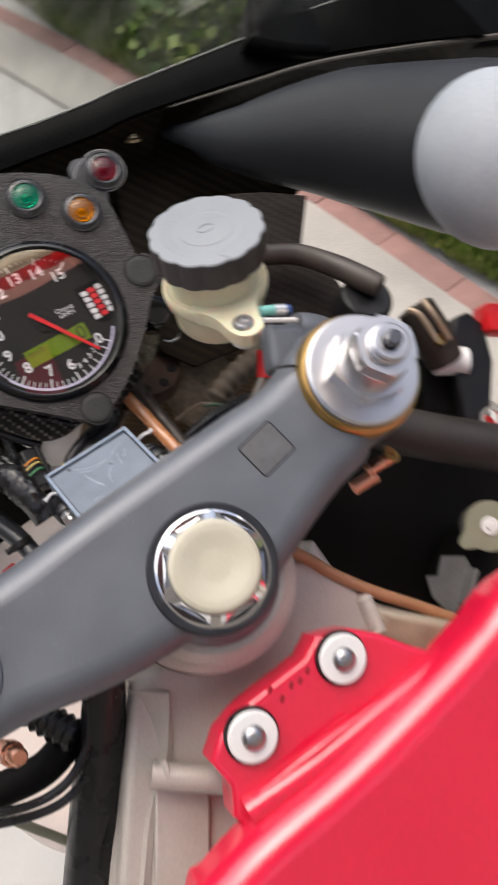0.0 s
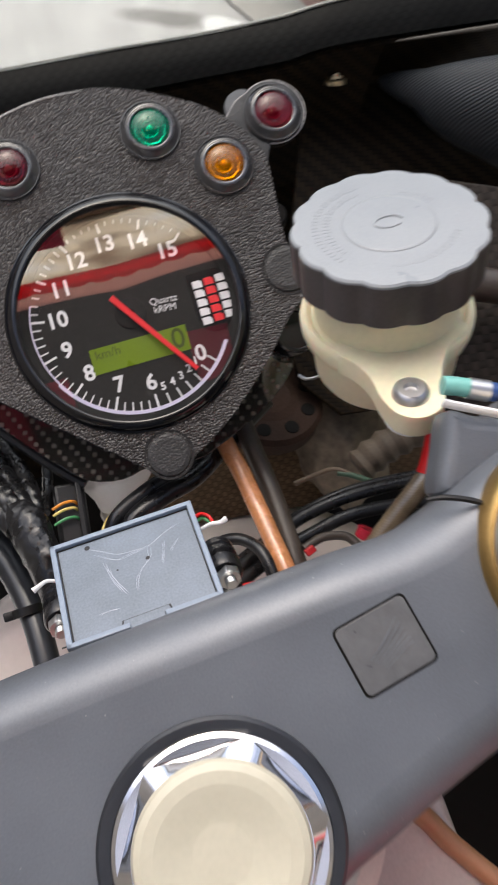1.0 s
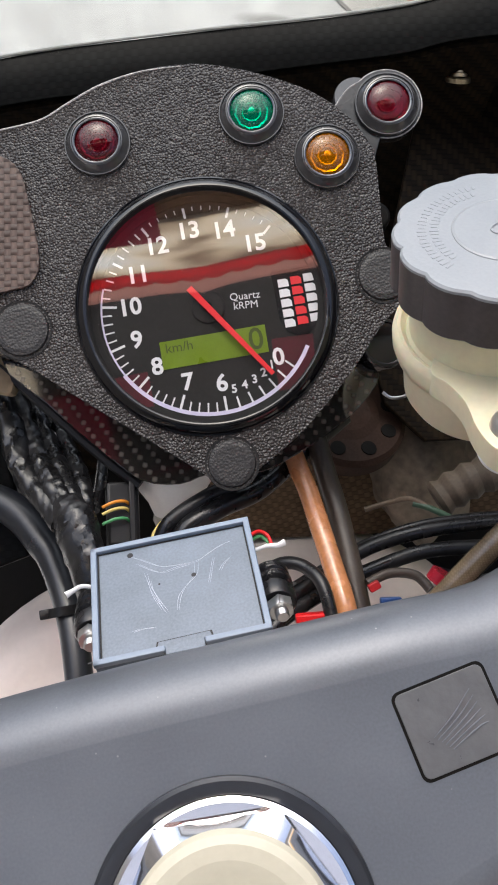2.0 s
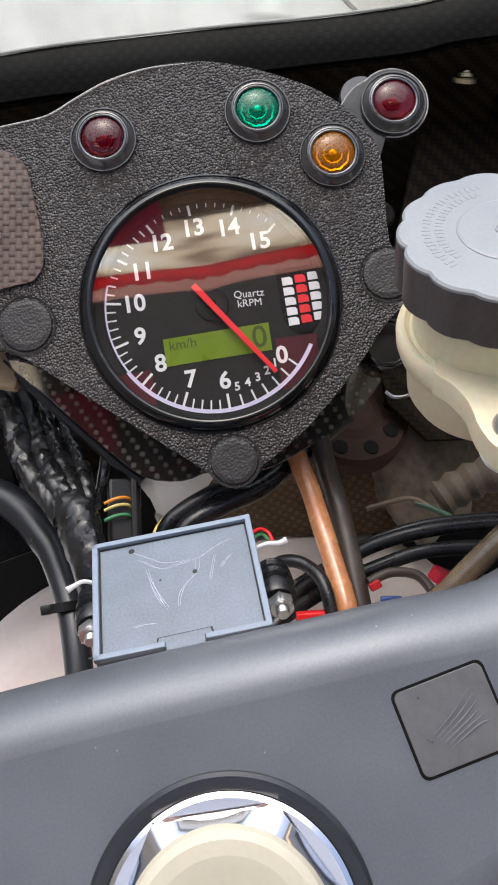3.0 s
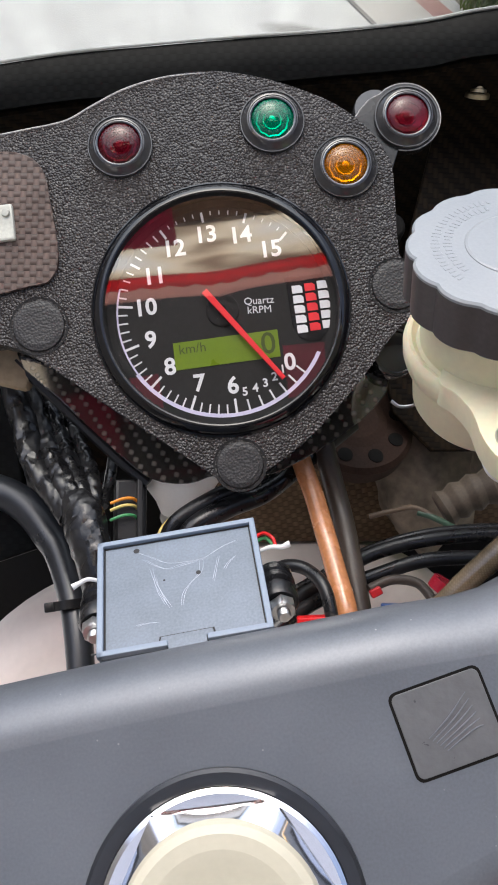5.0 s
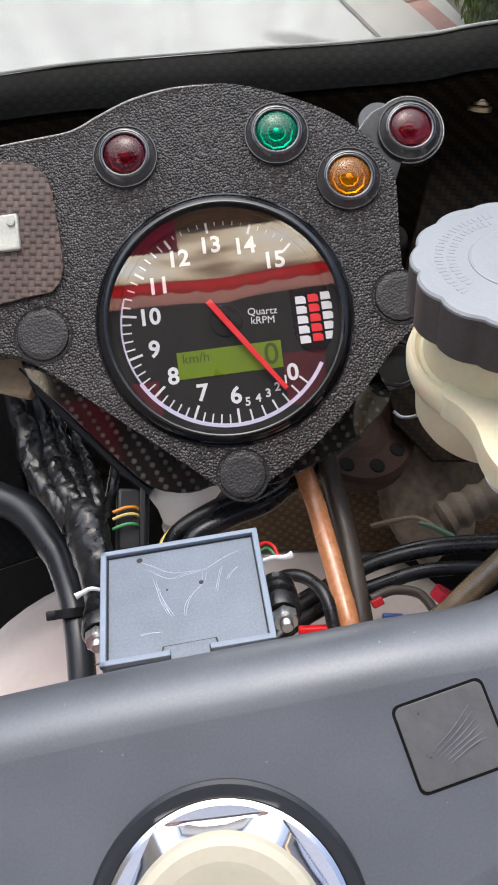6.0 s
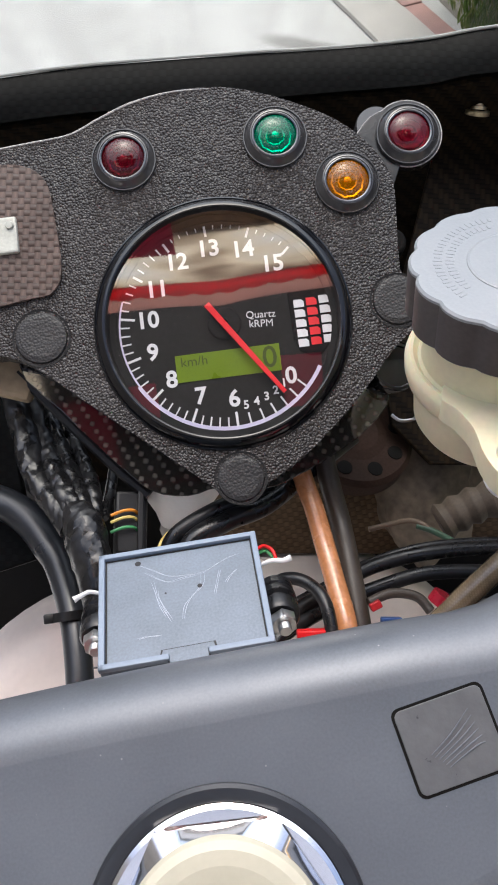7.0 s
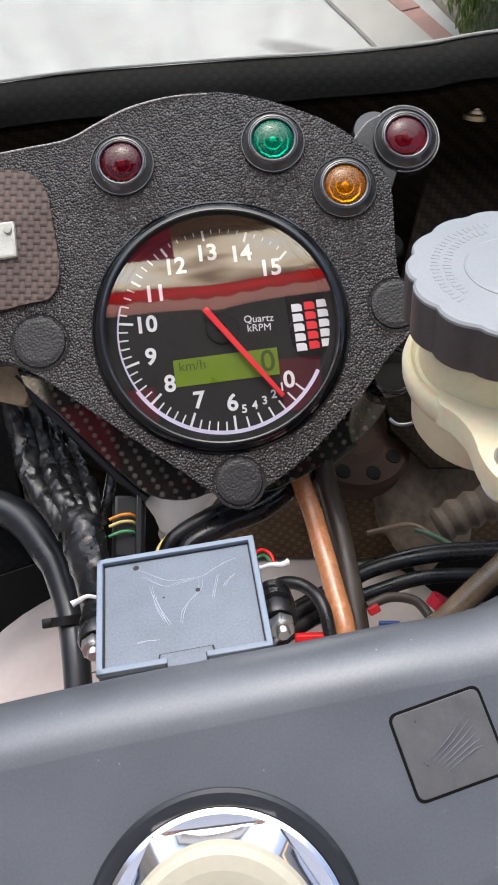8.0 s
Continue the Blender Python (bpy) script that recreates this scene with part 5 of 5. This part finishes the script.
def fairing():
    t = thing("nose_fairing", label="black carbon nose fairing, open to the cockpit", category="fairing")
    up, lo = curve_through(RIM, 5), curve_through(LOW, 5)
    part("band", sheet([up, [a.lerp(b, 0.35) + Vector((0, 0, 1.0)) for a, b in zip(up, lo)], [a.lerp(b, 0.7) + Vector((0, 0, 0.8)) for a, b in zip(up, lo)], lo], 3), M_FAIR, t, "black rim band of the fairing")
    part("rim_edge", tube([(x, y + 1.0, z + 3.4) for x, y, z in RIM], [0.5, 0.7, 0.6, 0.75, 0.5, 0.7, 0.55, 0.7, 0.6, 0.4, 0.3, 0.3], 8, 5), surface("worn_rim", (0.36, 0.36, 0.34), 0.4), t, "pale worn edge")
    lump = [(x, y, 0) for x, y in ((190.5, 90), (194.5, 97), (199, 107), (212, 122), (245, 142), (330, 150), (420, 120), (400, 20), (281, 50), (224, 70))]
    part("shoulder", rounded_plate([(q.x, q.y) for q in curve_through(lump, 5, True)], -16, 2, 5, 5), M_FAIR, t, "black raised shoulder of the rim")
    lo = [p for p in lo if p.x < 132]
    rows = [lo]
    for f, dy, dz in ((0.98, -4, -22), (0.96, -14, -60), (0.9, -45, -105), (0.8, -95, -150), (0.7, -160, -180)):
        rows.append([Vector((p.x * f, p.y + dy, p.z + dz)) for p in lo])
    edge = [a for a in curve_through(LOW, 5) if a.x > 88]
    # closing sheet added to fill a gap that lies in the dark
    part("closing_panel", sheet([edge, [q + Vector((-2, 7, -38)) for q in edge], [q + Vector((-4, -8, -66)) for q in edge], [q + Vector((-6, -8 - 72 * max(0.0, min(1.0, (190 - q.x) / 60)), -95)) for q in edge]], 2), M_CARBON_DARK, t, "sheet added under the rim, coloured for the darkness there")
    part("inner_wall", sheet(rows, 2), M_CARBON_DARK, t, "dusty brown woven inner wall, near-black for its shade")
    part("stud", lathe([(0, 5), (1.5, 4.8), (1.9, 4.0), (1.9, 1.6), (3.2, 1.2), (3.2, 0)], 20), M_BRASS, t, "dull brass fixing stud", at=(110.5, 82.7, -36), rot=(-62, 24, 0))
    part("stud_washer", lathe([(3.6, 0.4), (4.2, 0.9), (4.8, 0.4), (4.8, -1.2), (3.6, -1.2)], 24), M_BRASS, t, "dull eyelet round the stud", at=(110.5, 82.7, -37), rot=(-50, 15, 0))
    part("rivet", lathe([(0, 1.6), (1.8, 1.2), (2.4, 0)], 16), M_BLACK, t, "black rivet", at=(56.0, 106.6, -39.0), rot=(-30, 0, 0))
    part("floor_pan", sheet([[(-10.2, -30.9, -100.0), (25.9, -35.5, -100.0), (61.9, -40.0, -100.0), (98.0, -44.6, -100.0), (137.8, -50.0, -96.0)], [(-13.5, -56.5, -104.0), (22.7, -61.1, -104.0), (58.9, -65.6, -104.0), (95.1, -70.3, -104.0), (135.0, -75.4, -100.0)], [(-16.5, -78.5, -112.0), (20.2, -83.1, -112.0), (57.0, -87.8, -112.0), (93.7, -92.5, -112.0), (134.3, -97.5, -108.0)]], 2), M_BROWNWEAVE, t, "brown woven floor of the fairing")
    s = thing("windscreen", label="clear curved plastic windscreen, dusty and streaked", category="windscreen")
    pts = curve_through(RIM, 5)
    rows = [[Vector((p.x * (1 - 0.03 * k), p.y + 1.0 - (1.5 * k + 0.4 * k * k), p.z - 1 + 26 * k)) for p in pts] for k in range(7)]
    pane = part("pane", sheet(rows, 1.5), M_SCREEN, s)
    pane.visible_shadow = False
    part("top_trim", tube([tuple(q) for q in rows[-1][::6]], 1.6, 8, 4), M_RUBBER, s, "black rubber edge trim")
    for q in rows[0][6:-6:10]:
        part("screw", lathe([(0, 1.4), (1.6, 1.2), (2.2, 0)], 14), M_BLACK, s, at=tuple(q), rot=(-60, 0, 0))


fairing()


def side_panel():
    t = thing("fairing_side", label="black ribbed carbon inner side of the fairing", category="fairing panel")
    line = [(133.1, 81.4, -44.0), (142.2, 67.2, -30.0), (161.3, 48.4, -18.0), (212.0, 17.8, 0.0), (261.6, -23.7, 20.0), (306.6, -65.9, 40.0), (366.8, -123.7, 60.0)]
    part("panel", tube(line, [2, 8, 19, 37.5, 49, 55, 60], 48, 6), ribbed("ribbed_black", (0.021, 0.0235, 0.027), 0.0013), t)
    part("lip", tube([(133.0, 83.4, -18.0), (176.9, 73.8, -8.0), (221.3, 63.5, 2.0), (273.4, 44.6, 14.0), (333.6, 21.2, 26.0)], [0.4, 1.2, 1.6, 1.8, 1.8], 8), surface("dull_lip", (0.06, 0.053, 0.043), 0.6), t, "thin dull lip")
    # dome added in place of the blown sky highlight on the ribbed tube
    c = thing("side_highlight", (242.2, -49.0, 66.0), label="silver-grey dome standing for the sky's highlight on the ribbed side", category="cover")
    bm = bmesh.new()
    bmesh.ops.create_uvsphere(bm, u_segments=40, v_segments=24, radius=1)
    bmesh.ops.scale(bm, vec=(44, 48, 40), verts=bm.verts)
    part("shell", bm, M_SILVER, c, rot=(0, 0, -12))
    part("seam", lathe([(1.0, -0.8), (1.6, 0), (1.0, 0.8)], 48), M_STEEL, c, at=(34, 0, 30))


side_panel()


def inner_bracket():
    t = thing("inner_panel", label="dull woven carbon bracket panel behind the reservoir", category="panel")
    # upper and rear sheets are added, near-black, to fill shaded gaps
    part("upper", prism([(107.1, 102.3), (145.7, 89.5), (189.1, 66.1), (222.5, 22.6), (196.2, 11.9), (146.1, -18.7), (112.7, -18.5), (76.2, 24.8)], -63, -60, 0.8), M_CARBON_DARK, t, "woven sheet added for the dark upper gap")
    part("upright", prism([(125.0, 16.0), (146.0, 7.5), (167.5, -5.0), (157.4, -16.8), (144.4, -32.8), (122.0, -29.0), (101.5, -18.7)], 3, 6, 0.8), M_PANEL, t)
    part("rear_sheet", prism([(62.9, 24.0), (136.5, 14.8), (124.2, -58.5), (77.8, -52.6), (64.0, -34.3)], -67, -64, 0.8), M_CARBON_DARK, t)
    part("lower", prism([(q.x, q.y) for q in curve_through([(105.5, -26.0, 26.0), (122.5, -34.5, 26.0), (134.8, -42.1, 26.0), (144.2, -54.7, 26.0), (143.8, -69.6, 26.0), (136.1, -79.9, 26.0), (115.9, -79.7, 26.0), (86.9, -60.7, 26.0)], 3, True)], 23, 26, 0.8), M_PANEL, t)
    hose("brake_hose", [(100.2, -26.8, 40.0), (123.0, -36.5, 40.0), (136.1, -52.3, 46.0), (142.7, -67.3, 54.0), (145.7, -74.7, 58.0)], [5.5, 5.5, 6, 6.5, 6], M_BROWN, "thick dusty black brake hose arching to the master cylinder")


inner_bracket()


def left_panel():
    t = thing("inner_panel", label="black sheet added to fill the dark left gap, with a tan foam strip", category="panel")
    # added to hide the bright ground where the gap is dark
    part("sheet", prism([(-187.3, 79.6), (-76.2, 41.0), (-78.1, -2.3), (-90.2, -31.4), (-87.2, -71.0), (-115.1, -76.6), (-196.1, -66.2)], -66, -62, 1), M_FAIR, t)
    part("foam", block(22, 16, 8, 2), surface("tan_foam", (0.32, 0.25, 0.16), 0.8, 0, 0.3, 300, 80, 0.4), t, "tan foam strip", at=(-78.7, -4.3, -16.0), rot=(0, 0, -20))


left_panel()


# ---- brake master cylinder and bar ----
def master_cylinder():
    t = thing("master_cylinder", label="black brake master cylinder with worn metal edges", category="master cylinder")
    part("cap", lathe([(0, 2), (12, 2), (13.5, 1), (14, -1), (14, -16), (0, -16)], 36), M_BLACK, t, at=(140.9, -76.0, 50.0), rot=(-20, 8, 0))
    part("clamp", tube([(166.4, -93.0, 44.0), (167.7, -108.9, 42.0), (169.1, -126.4, 38.0)], [10, 11, 10], 20), surface("oily_brown_casting", (0.03, 0.023, 0.018), 0.5, 0.2, 0.4), t, "oily brown split clamp")
    for line in ([(154.4, -91.9, 56.0), (157.6, -98.4, 58.0), (159.8, -114.2, 56.0)], [(164.6, -91.8, 56.0), (164.8, -102.2, 58.0), (167.8, -116.2, 54.0)]):
        part("clamp_lip", tube(line, 1.7, 10), surface("tan_worn_edge", (0.34, 0.26, 0.18), 0.4, 0.5, 0.2), t, "worn tan edge of the clamp")
    part("clamp_bar", tube([(163.8, -108.7, 40.0), (165.8, -116.3, 40.0)], 3.0, 10), M_STEEL, t, "worn metal edge")
    part("bolt", lathe([(0, 3), (3.2, 3), (3.6, 2), (3.6, 0)], 6), M_GOLD, t, at=(164.3, -114.1, 50.0))
    part("lever_pivot", tube([(168.6, -124.0, 30.0), (183.4, -133.1, 34.0)], 8, 18), M_WASH, t, "pale bushing")
    part("body", block(30, 40, 26, 3), M_NEARBLACK, t, at=(173.5, -136.5, 10.0), rot=(0, 0, -30))
    part("guard", prism([(179.8, -117.2), (191.9, -109.1), (199.7, -110.3), (204.2, -121.2), (197.4, -141.4), (177.2, -166.6), (161.4, -164.6)], 28, 36, 2), M_BLACK, t, "black curved guard")
    s = thing("switch_box", (214.2, -123.2, 34.0), (0, 0, -30), label="bright red kill switch housing on the bar", category="switch")
    part("housing", block(22, 16, 16, 2), M_REDP, s)
    s2 = thing("red_collar", (172.8, -168.4, 30.0), (10, 0, -25), label="red anodised collar with a bright ring", category="collar")
    part("ring", lathe([(0, 6), (5.5, 6), (6, 5), (6, -6), (0, -6)], 28), M_REDP, s2)
    part("bright_ring", lathe([(5, 7), (7, 7), (7, 9), (5, 9), (5, 7)], 28), M_CHROME, s2, at=(0, 4, 2))
    hose("clip_on_bar", [(102.3, -120.5, 30.0), (129.2, -147.3, 34.0), (155.7, -170.6, 38.0), (198.2, -207.5, 44.0)], 13, surface("dull_brown_black", (0.022, 0.018, 0.016), 0.6, 0, 0.3), "dull black clip-on handlebar tube", "handlebar")
    b = thing("banjo_fitting", label="copper-coloured banjo fittings below the yoke", category="fitting")
    part("union", tube([(86.0, -149.4, 60.0), (99.8, -149.1, 64.0)], 3.2, 14), M_BANJO, b)
    part("union", tube([(76.1, -152.8, 58.0), (89.1, -153.2, 60.0)], 3.4, 14), M_BANJO, b)
    part("washer", lathe([(2, 0), (4.6, 0), (4.6, 1.2), (2, 1.2), (2, 0)], 20), M_GOLD, b, at=(98.6, -148.0, 66.0), rot=(0, 40, 30))


master_cylinder()


# ---- frame, tank and the parts beneath ----
def headstock():
    t = thing("frame", label="welded bare aluminium motorcycle frame headstock", category="frame")
    out = [(-60.3, -168.7), (-32.4, -169.4), (30.8, -163.5), (44.8, -162.6), (46.3, -183.5), (54.7, -203.5), (83.4, -234.2), (85.2, -250.4), (15.0, -248.0), (-41.5, -236.1), (-73.2, -280.8), (-114.3, -247.0)]
    part("headstock", prism(out, 22, 62, 4, 4), M_FRAME, t)
    part("spar", prism([(52.6, -203.6), (84.5, -234.0), (126.1, -275.7), (109.7, -298.0), (35.3, -229.2)], 30, 65, 5, 4), surface("warm_aluminium", (0.55, 0.46, 0.33), 0.4, 0.7, 0.15), t, "warm-toned frame spar")
    left, right = [(-60.3, -169.5, 58.0), (-67.1, -192.3, 46.0), (-84.2, -210.7, 42.0), (-100.2, -228.8, 40.0), (-114.5, -248.0, 38.0)], [(-48.1, -179.8, 64.0), (-60.1, -201.3, 64.0), (-72.4, -212.3, 63.0), (-84.4, -225.8, 63.0), (-100.2, -246.9, 63.0)]
    part("side_flange", sheet([curve_through(left, 4), [p.lerp(q, 0.5) + Vector((0, 0, 2)) for p, q in zip(curve_through(left, 4), curve_through(right, 4))], curve_through(right, 4)], 3), M_FRAME, t, "sloping side flange of the frame")
    bead = [Vector((50.0, -195.9, 62.0)).lerp(Vector((46.7, -216.3, 62.0)), k / 16) for k in range(17)]
    bm = tube(bead, [2.5] + [5.2 if k % 2 else 4.3 for k in range(15)] + [3.0], 14, 2, 0.7)
    part("weld", bm, M_FRAME, t, "rippled weld bead")
    part("cross_tube", tube([(-72.3, -202.2, 70.0), (-61.2, -211.6, 72.0), (-46.5, -223.7, 74.0)], 5.6, 18), M_FRAME, t, "silver cross tube")
    part("cross_weld", tube([(-65.5, -200.5, 72.0), (-67.0, -204.6, 75.0), (-70.5, -209.5, 72.0)], 1.7, 8), M_FRAME, t)
    part("plate", prism([(-73.7, -208.9), (-55.5, -224.1), (-79.5, -262.2), (-97.6, -247.5)], 61, 66, 1.2), M_FRAME, t)
    h = thing("steering_head", (-12, -146, 78), (YTILT, 0, 0), label="round steering head with a bright bearing cover", category="steering head")
    part("head", lathe([(0, 8), (35, 8), (38.5, 6), (39, 0), (39, -26), (0, -26)], 72), M_FRAME, h)
    part("cover", lathe([(0, 16), (31, 16), (35, 13), (35.5, 7), (0, 7)], 72), M_FRAME, h, "bright bearing cover")
    part("groove", lathe([(39, -9), (39.5, -9.6), (39.5, -11), (39, -11.4)], 72), M_BLACK, h)


headstock()
# a tan tube drawn for the golden highlight along the plate's edge
hose("frame_edge_glint", [(30.0, -158.0, 66.0), (38.0, -170.2, 63.0), (43.4, -180.0, 62.0), (56.4, -198.5, 62.0), (71.0, -215.5, 60.0), (91.6, -240.6, 56.0)], 2.9, surface("tan_glint", (0.4, 0.2, 0.1), 0.45, 0, 0.15), "tan line standing for the highlight on the frame plate's edge")


def tank():
    t = thing("fuel_tank", label="glossy red fuel tank behind the yoke", category="fuel tank")
    body = [(-83.7, -235.4), (-72.5, -230.9), (-50.5, -227.7), (-9.0, -226.6), (44.0, -221.0), (68.0, -217.0), (100.2, -212.7), (192.2, -232.8), (53.5, -432.5), (-113.2, -282.4)]
    body = [(q.x, q.y) for q in curve_through([(x, y, 0) for x, y in body], 5, True)]
    part("shell", rounded_plate(body, 100, 126, 13, 8), M_RED, t)
    fl = [(-51.5, -201.2), (-42.4, -194.2), (-29.9, -191.3), (0.5, -190.7), (9.3, -186.1), (22.7, -191.5), (32.9, -200.6), (43.2, -214.2), (53.3, -225.1), (40.6, -238.6), (-49.6, -237.9), (-55.0, -223.5), (-49.8, -213.4)]
    part("mounting_flange", prism(fl, 90, 106, 2.4, 4), M_RED, t, "red flange with two bolts")
    for q in ((-17.9, -192.1, 106.1), (-15.6, -197.9, 106.1), (-9.7, -195.8, 106.1), (-5.7, -196.5, 106.1), (-1.0, -195.0, 106.1)):
        part("stamped_mark", block(2.6, 1.6, 0.3, 0.1, 1), surface("dark_red_mark", (0.2, 0.004, 0.008), 0.4), t, at=q, rot=(0, 0, 35))
    part("step", tube([(-49.6, -224.3, 108.0), (-18.5, -225.4, 110.0), (19.3, -225.2, 110.0), (51.8, -225.2, 108.0)], 5.5, 14), M_RED, t)
    for line in ([(-44.6, -220.3, 110.0), (-15.9, -220.2, 112.0), (15.9, -220.7, 112.0)], [(-39.5, -229.9, 114.0), (-7.5, -229.9, 116.0), (33.9, -229.5, 116.0)]):
        part("ridge", tube(line, [0.6, 2.6, 0.8], 12), M_RED, t)
    for at in ((13.3, -198.8, 108.0), (-33.3, -201.8, 108.0)):
        b = thing("tank_bolt", at, (4, -3, 0), label="domed steel bolt on a white washer", category="bolt", group="tank bolts")
        part("grommet", lathe([(0, 0.4), (10.6, 0.4), (11, -0.4), (11, -3), (0, -3)], 40), M_RUBBER, b)
        part("washer", lathe([(3, 2.0), (9.4, 2.0), (10, 1.4), (10, 0)], 48), M_WASH, b, "white nylon washer")
        part("head", lathe([(0, 5.2), (2.4, 5.0), (4.2, 4.0), (4.9, 2.6), (4.9, 1.8)], 32), M_STEEL, b)


tank()


def lower_left():
    hose("fork_hose", [(-66.5, -157.6, 60.0), (-79.4, -179.3, 50.0), (-96.0, -203.6, 36.0), (-133.2, -259.5, 10.0)], [9.0, 10.0, 11.0, 12.0], M_RUBBER, "thick black rubber hose beside the frame")
    for k, pts in enumerate(([(-78.3, -163.4, 60.0), (-86.2, -178.5, 56.0), (-102.6, -188.9, 52.0), (-120.8, -188.0, 50.0), (-142.8, -177.1, 50.0)], [(-76.7, -167.9, 58.0), (-86.1, -185.4, 52.0), (-103.6, -195.9, 46.0), (-121.7, -194.3, 44.0), (-146.3, -182.4, 44.0)])):
        hose("control_cable", pts, 2.0, M_RUBBER, "black control cable looping below the yoke", "cable", group="lower control cables")
    hose("bar_tube", [(-91.3, -176.1, 40.0), (-108.4, -181.2, 40.0), (-128.5, -178.3, 38.0), (-155.8, -170.4, 34.0)], 7.5, M_NEARBLACK, "dark clip-on tube below the yoke", "tube")
    hose("olive_wire", [(-138.2, -189.2, 20.0), (-125.2, -210.7, 18.0), (-112.5, -229.3, 16.0), (-90.3, -243.5, 16.0)], 2.2, M_OLIVE, "dull olive sleeved wire", "wire")
    b = thing("lever_bracket", (-114.3, -163.7, 60.0), (0, 20, -30), label="pinkish bare metal bracket below the yoke", category="bracket")
    part("body", lathe([(0, 10), (3, 10), (4, 8.5), (4, 2), (5.2, 1.4), (5.2, -3), (4, -4), (4, -10), (0, -10)], 24), M_BANJO, b)
    c = thing("cable_boot", (-96.0, -166.0, 44.0), (60, 0, 30), label="ribbed black rubber cable boot", category="boot")
    part("boot", lathe([(0, 14)] + [(6 + (k % 2) * 1.6, 13 - 2.2 * k) for k in range(12)] + [(0, -14)], 24), M_RUBBER, c)
    r = thing("red_bracket", (-78.5, -197.4, 30.0), (0, 0, 10), label="thin red painted bracket beside the frame", category="bracket")
    part("plate", block(7, 40, 30, 1), M_RED, r)


lower_left()


def right_void():
    e = thing("radiator", label="pressure cap over a near-black core and duct added for the dark void", category="radiator")
    # core and duct are added to block the bright ground with darkness
    part("core", prism([(76.9, -158.0), (138.3, -146.2), (333.4, -251.4), (207.3, -415.1), (42.8, -275.0)], -70, -40, 3), M_NEARBLACK, e)
    part("duct", block(50, 44, 40, 12, 4), M_NEARBLACK, e, at=(150.9, -249.9, -24.0), rot=(20, 10, 20))
    c = e
    c = part("cap", prism([(q.x, q.y) for q in curve_through([(13.5 * math.cos(radians(a)), 13.5 * math.sin(radians(a)), 0) for a in range(0, 150, 20)] + [(-17, 7, 0), (-18, 3, 0)] + [(13.5 * math.cos(radians(a)), 13.5 * math.sin(radians(a)), 0) for a in range(190, 360, 20)], 3, True)], -4, 0, 1.2), M_OLIVE, e, "dull zinc pressure cap with a lever ear", at=(139.8, -213.4, 40.0), rot=(-10, -12, 20))
    part("rivet", lathe([(0, 1.6), (2, 1.6), (2.3, 0.8), (4.6, 0.8), (5, 0)], 24), M_WASH, c)
    part("neck", lathe([(0, -4), (11, -4), (11, -20), (0, -20)]), M_STEEL, c)
    k = thing("clip_bracket", (106.1, -226.4, 34.0), (-12, 10, 20), label="crumpled grey metal bracket beside the radiator", category="bracket")
    part("plate", prism([(-16, -9), (-4, -13), (12, -10), (18, -1), (10, 10), (-1, 7), (-5, 12), (-13, 4)], -2, 0, 0.7), surface("dull_grey_bracket", (0.09, 0.088, 0.085), 0.6, 0.2, 0.4), k)
    part("fold", block(20, 3, 8, 0.8), surface("dull_grey_fold", (0.13, 0.13, 0.125), 0.5, 0.2, 0.3), k, at=(2, -9, 3), rot=(15, 0, 12))
    # an unseen mass, added near-black where there is only deep shade
    en = thing("engine", (0, -140, -330), label="unseen block added in near-black to fill the frame's dark void", category="engine")
    part("block", block(360, 240, 300, 30, 4), M_NEARBLACK, en)
    ca = thing("lower_casting", (83.0, -55.5, -105.0), (0, 0, 0), label="dusty brown casting deep behind the yoke", category="casting")
    bm = bmesh.new()
    bmesh.ops.create_icosphere(bm, subdivisions=4, radius=1)
    for v in bm.verts:
        v.co = Vector((v.co.x * 26, v.co.y * 40, v.co.z * 26)) * (1 + 0.16 * noise.noise(v.co * 2.3) + 0.05 * noise.noise(v.co * 7))
    part("casting", bm, M_DUST, ca)


right_void()


# ---- front wheel, carrying the forks ----
def front_wheel():
    w = part("wheel", lathe([(215, -50), (240, -60), (270, -58), (292, -38), (300, 0), (292, 38), (270, 58), (240, 60), (215, 50)], 72), M_RUBBER, FORK, "black front tyre and wheel")
    w.matrix_basis = FORK.matrix_world.inverted() @ pose(-0.013, 0.16, 0.3, 0, 90, 0)
    part("rim", lathe([(216, -52), (200, -44), (196, 0), (200, 44), (216, 52)], 72), M_NEARBLACK, w)
    part("hub", lathe([(0, -50), (38, -50), (40, -30), (30, 0), (40, 30), (38, 50), (0, 50)], 36), M_NEARBLACK, w)
    for k in range(6):
        s = part("spoke", block(170, 26, 18, 5), M_NEARBLACK, w)
        s.matrix_basis = pose(0, 0, 0, 0, 0, 60 * k) @ pose(0.118, 0, 0)


front_wheel()


def fork_lower(x):
    top = BIKE @ Vector((x * MM, -0.105, 0.105))
    axle = Vector((top.x, 0.16, 0.3))
    f = tagged(new("fork_slider"), "dull black fork leg running down to the axle", "fork leg", group="fork legs")
    f.matrix_world = look(top + (axle - top) * 0.36, axle)
    n = ((axle - top).length * 0.64) / MM
    part("slider", lathe([(0, 0), (22, 0), (24, -4), (24, -n * 0.6), (28, -n * 0.62), (28, -n), (0, -n)], 32), M_BLACK, f)
    part("seal", lathe([(22, 1), (27, 1), (27, -12), (22, -12), (22, 1)], 32), M_RUBBER, f)


for fx in (-111, 85):
    fork_lower(fx)
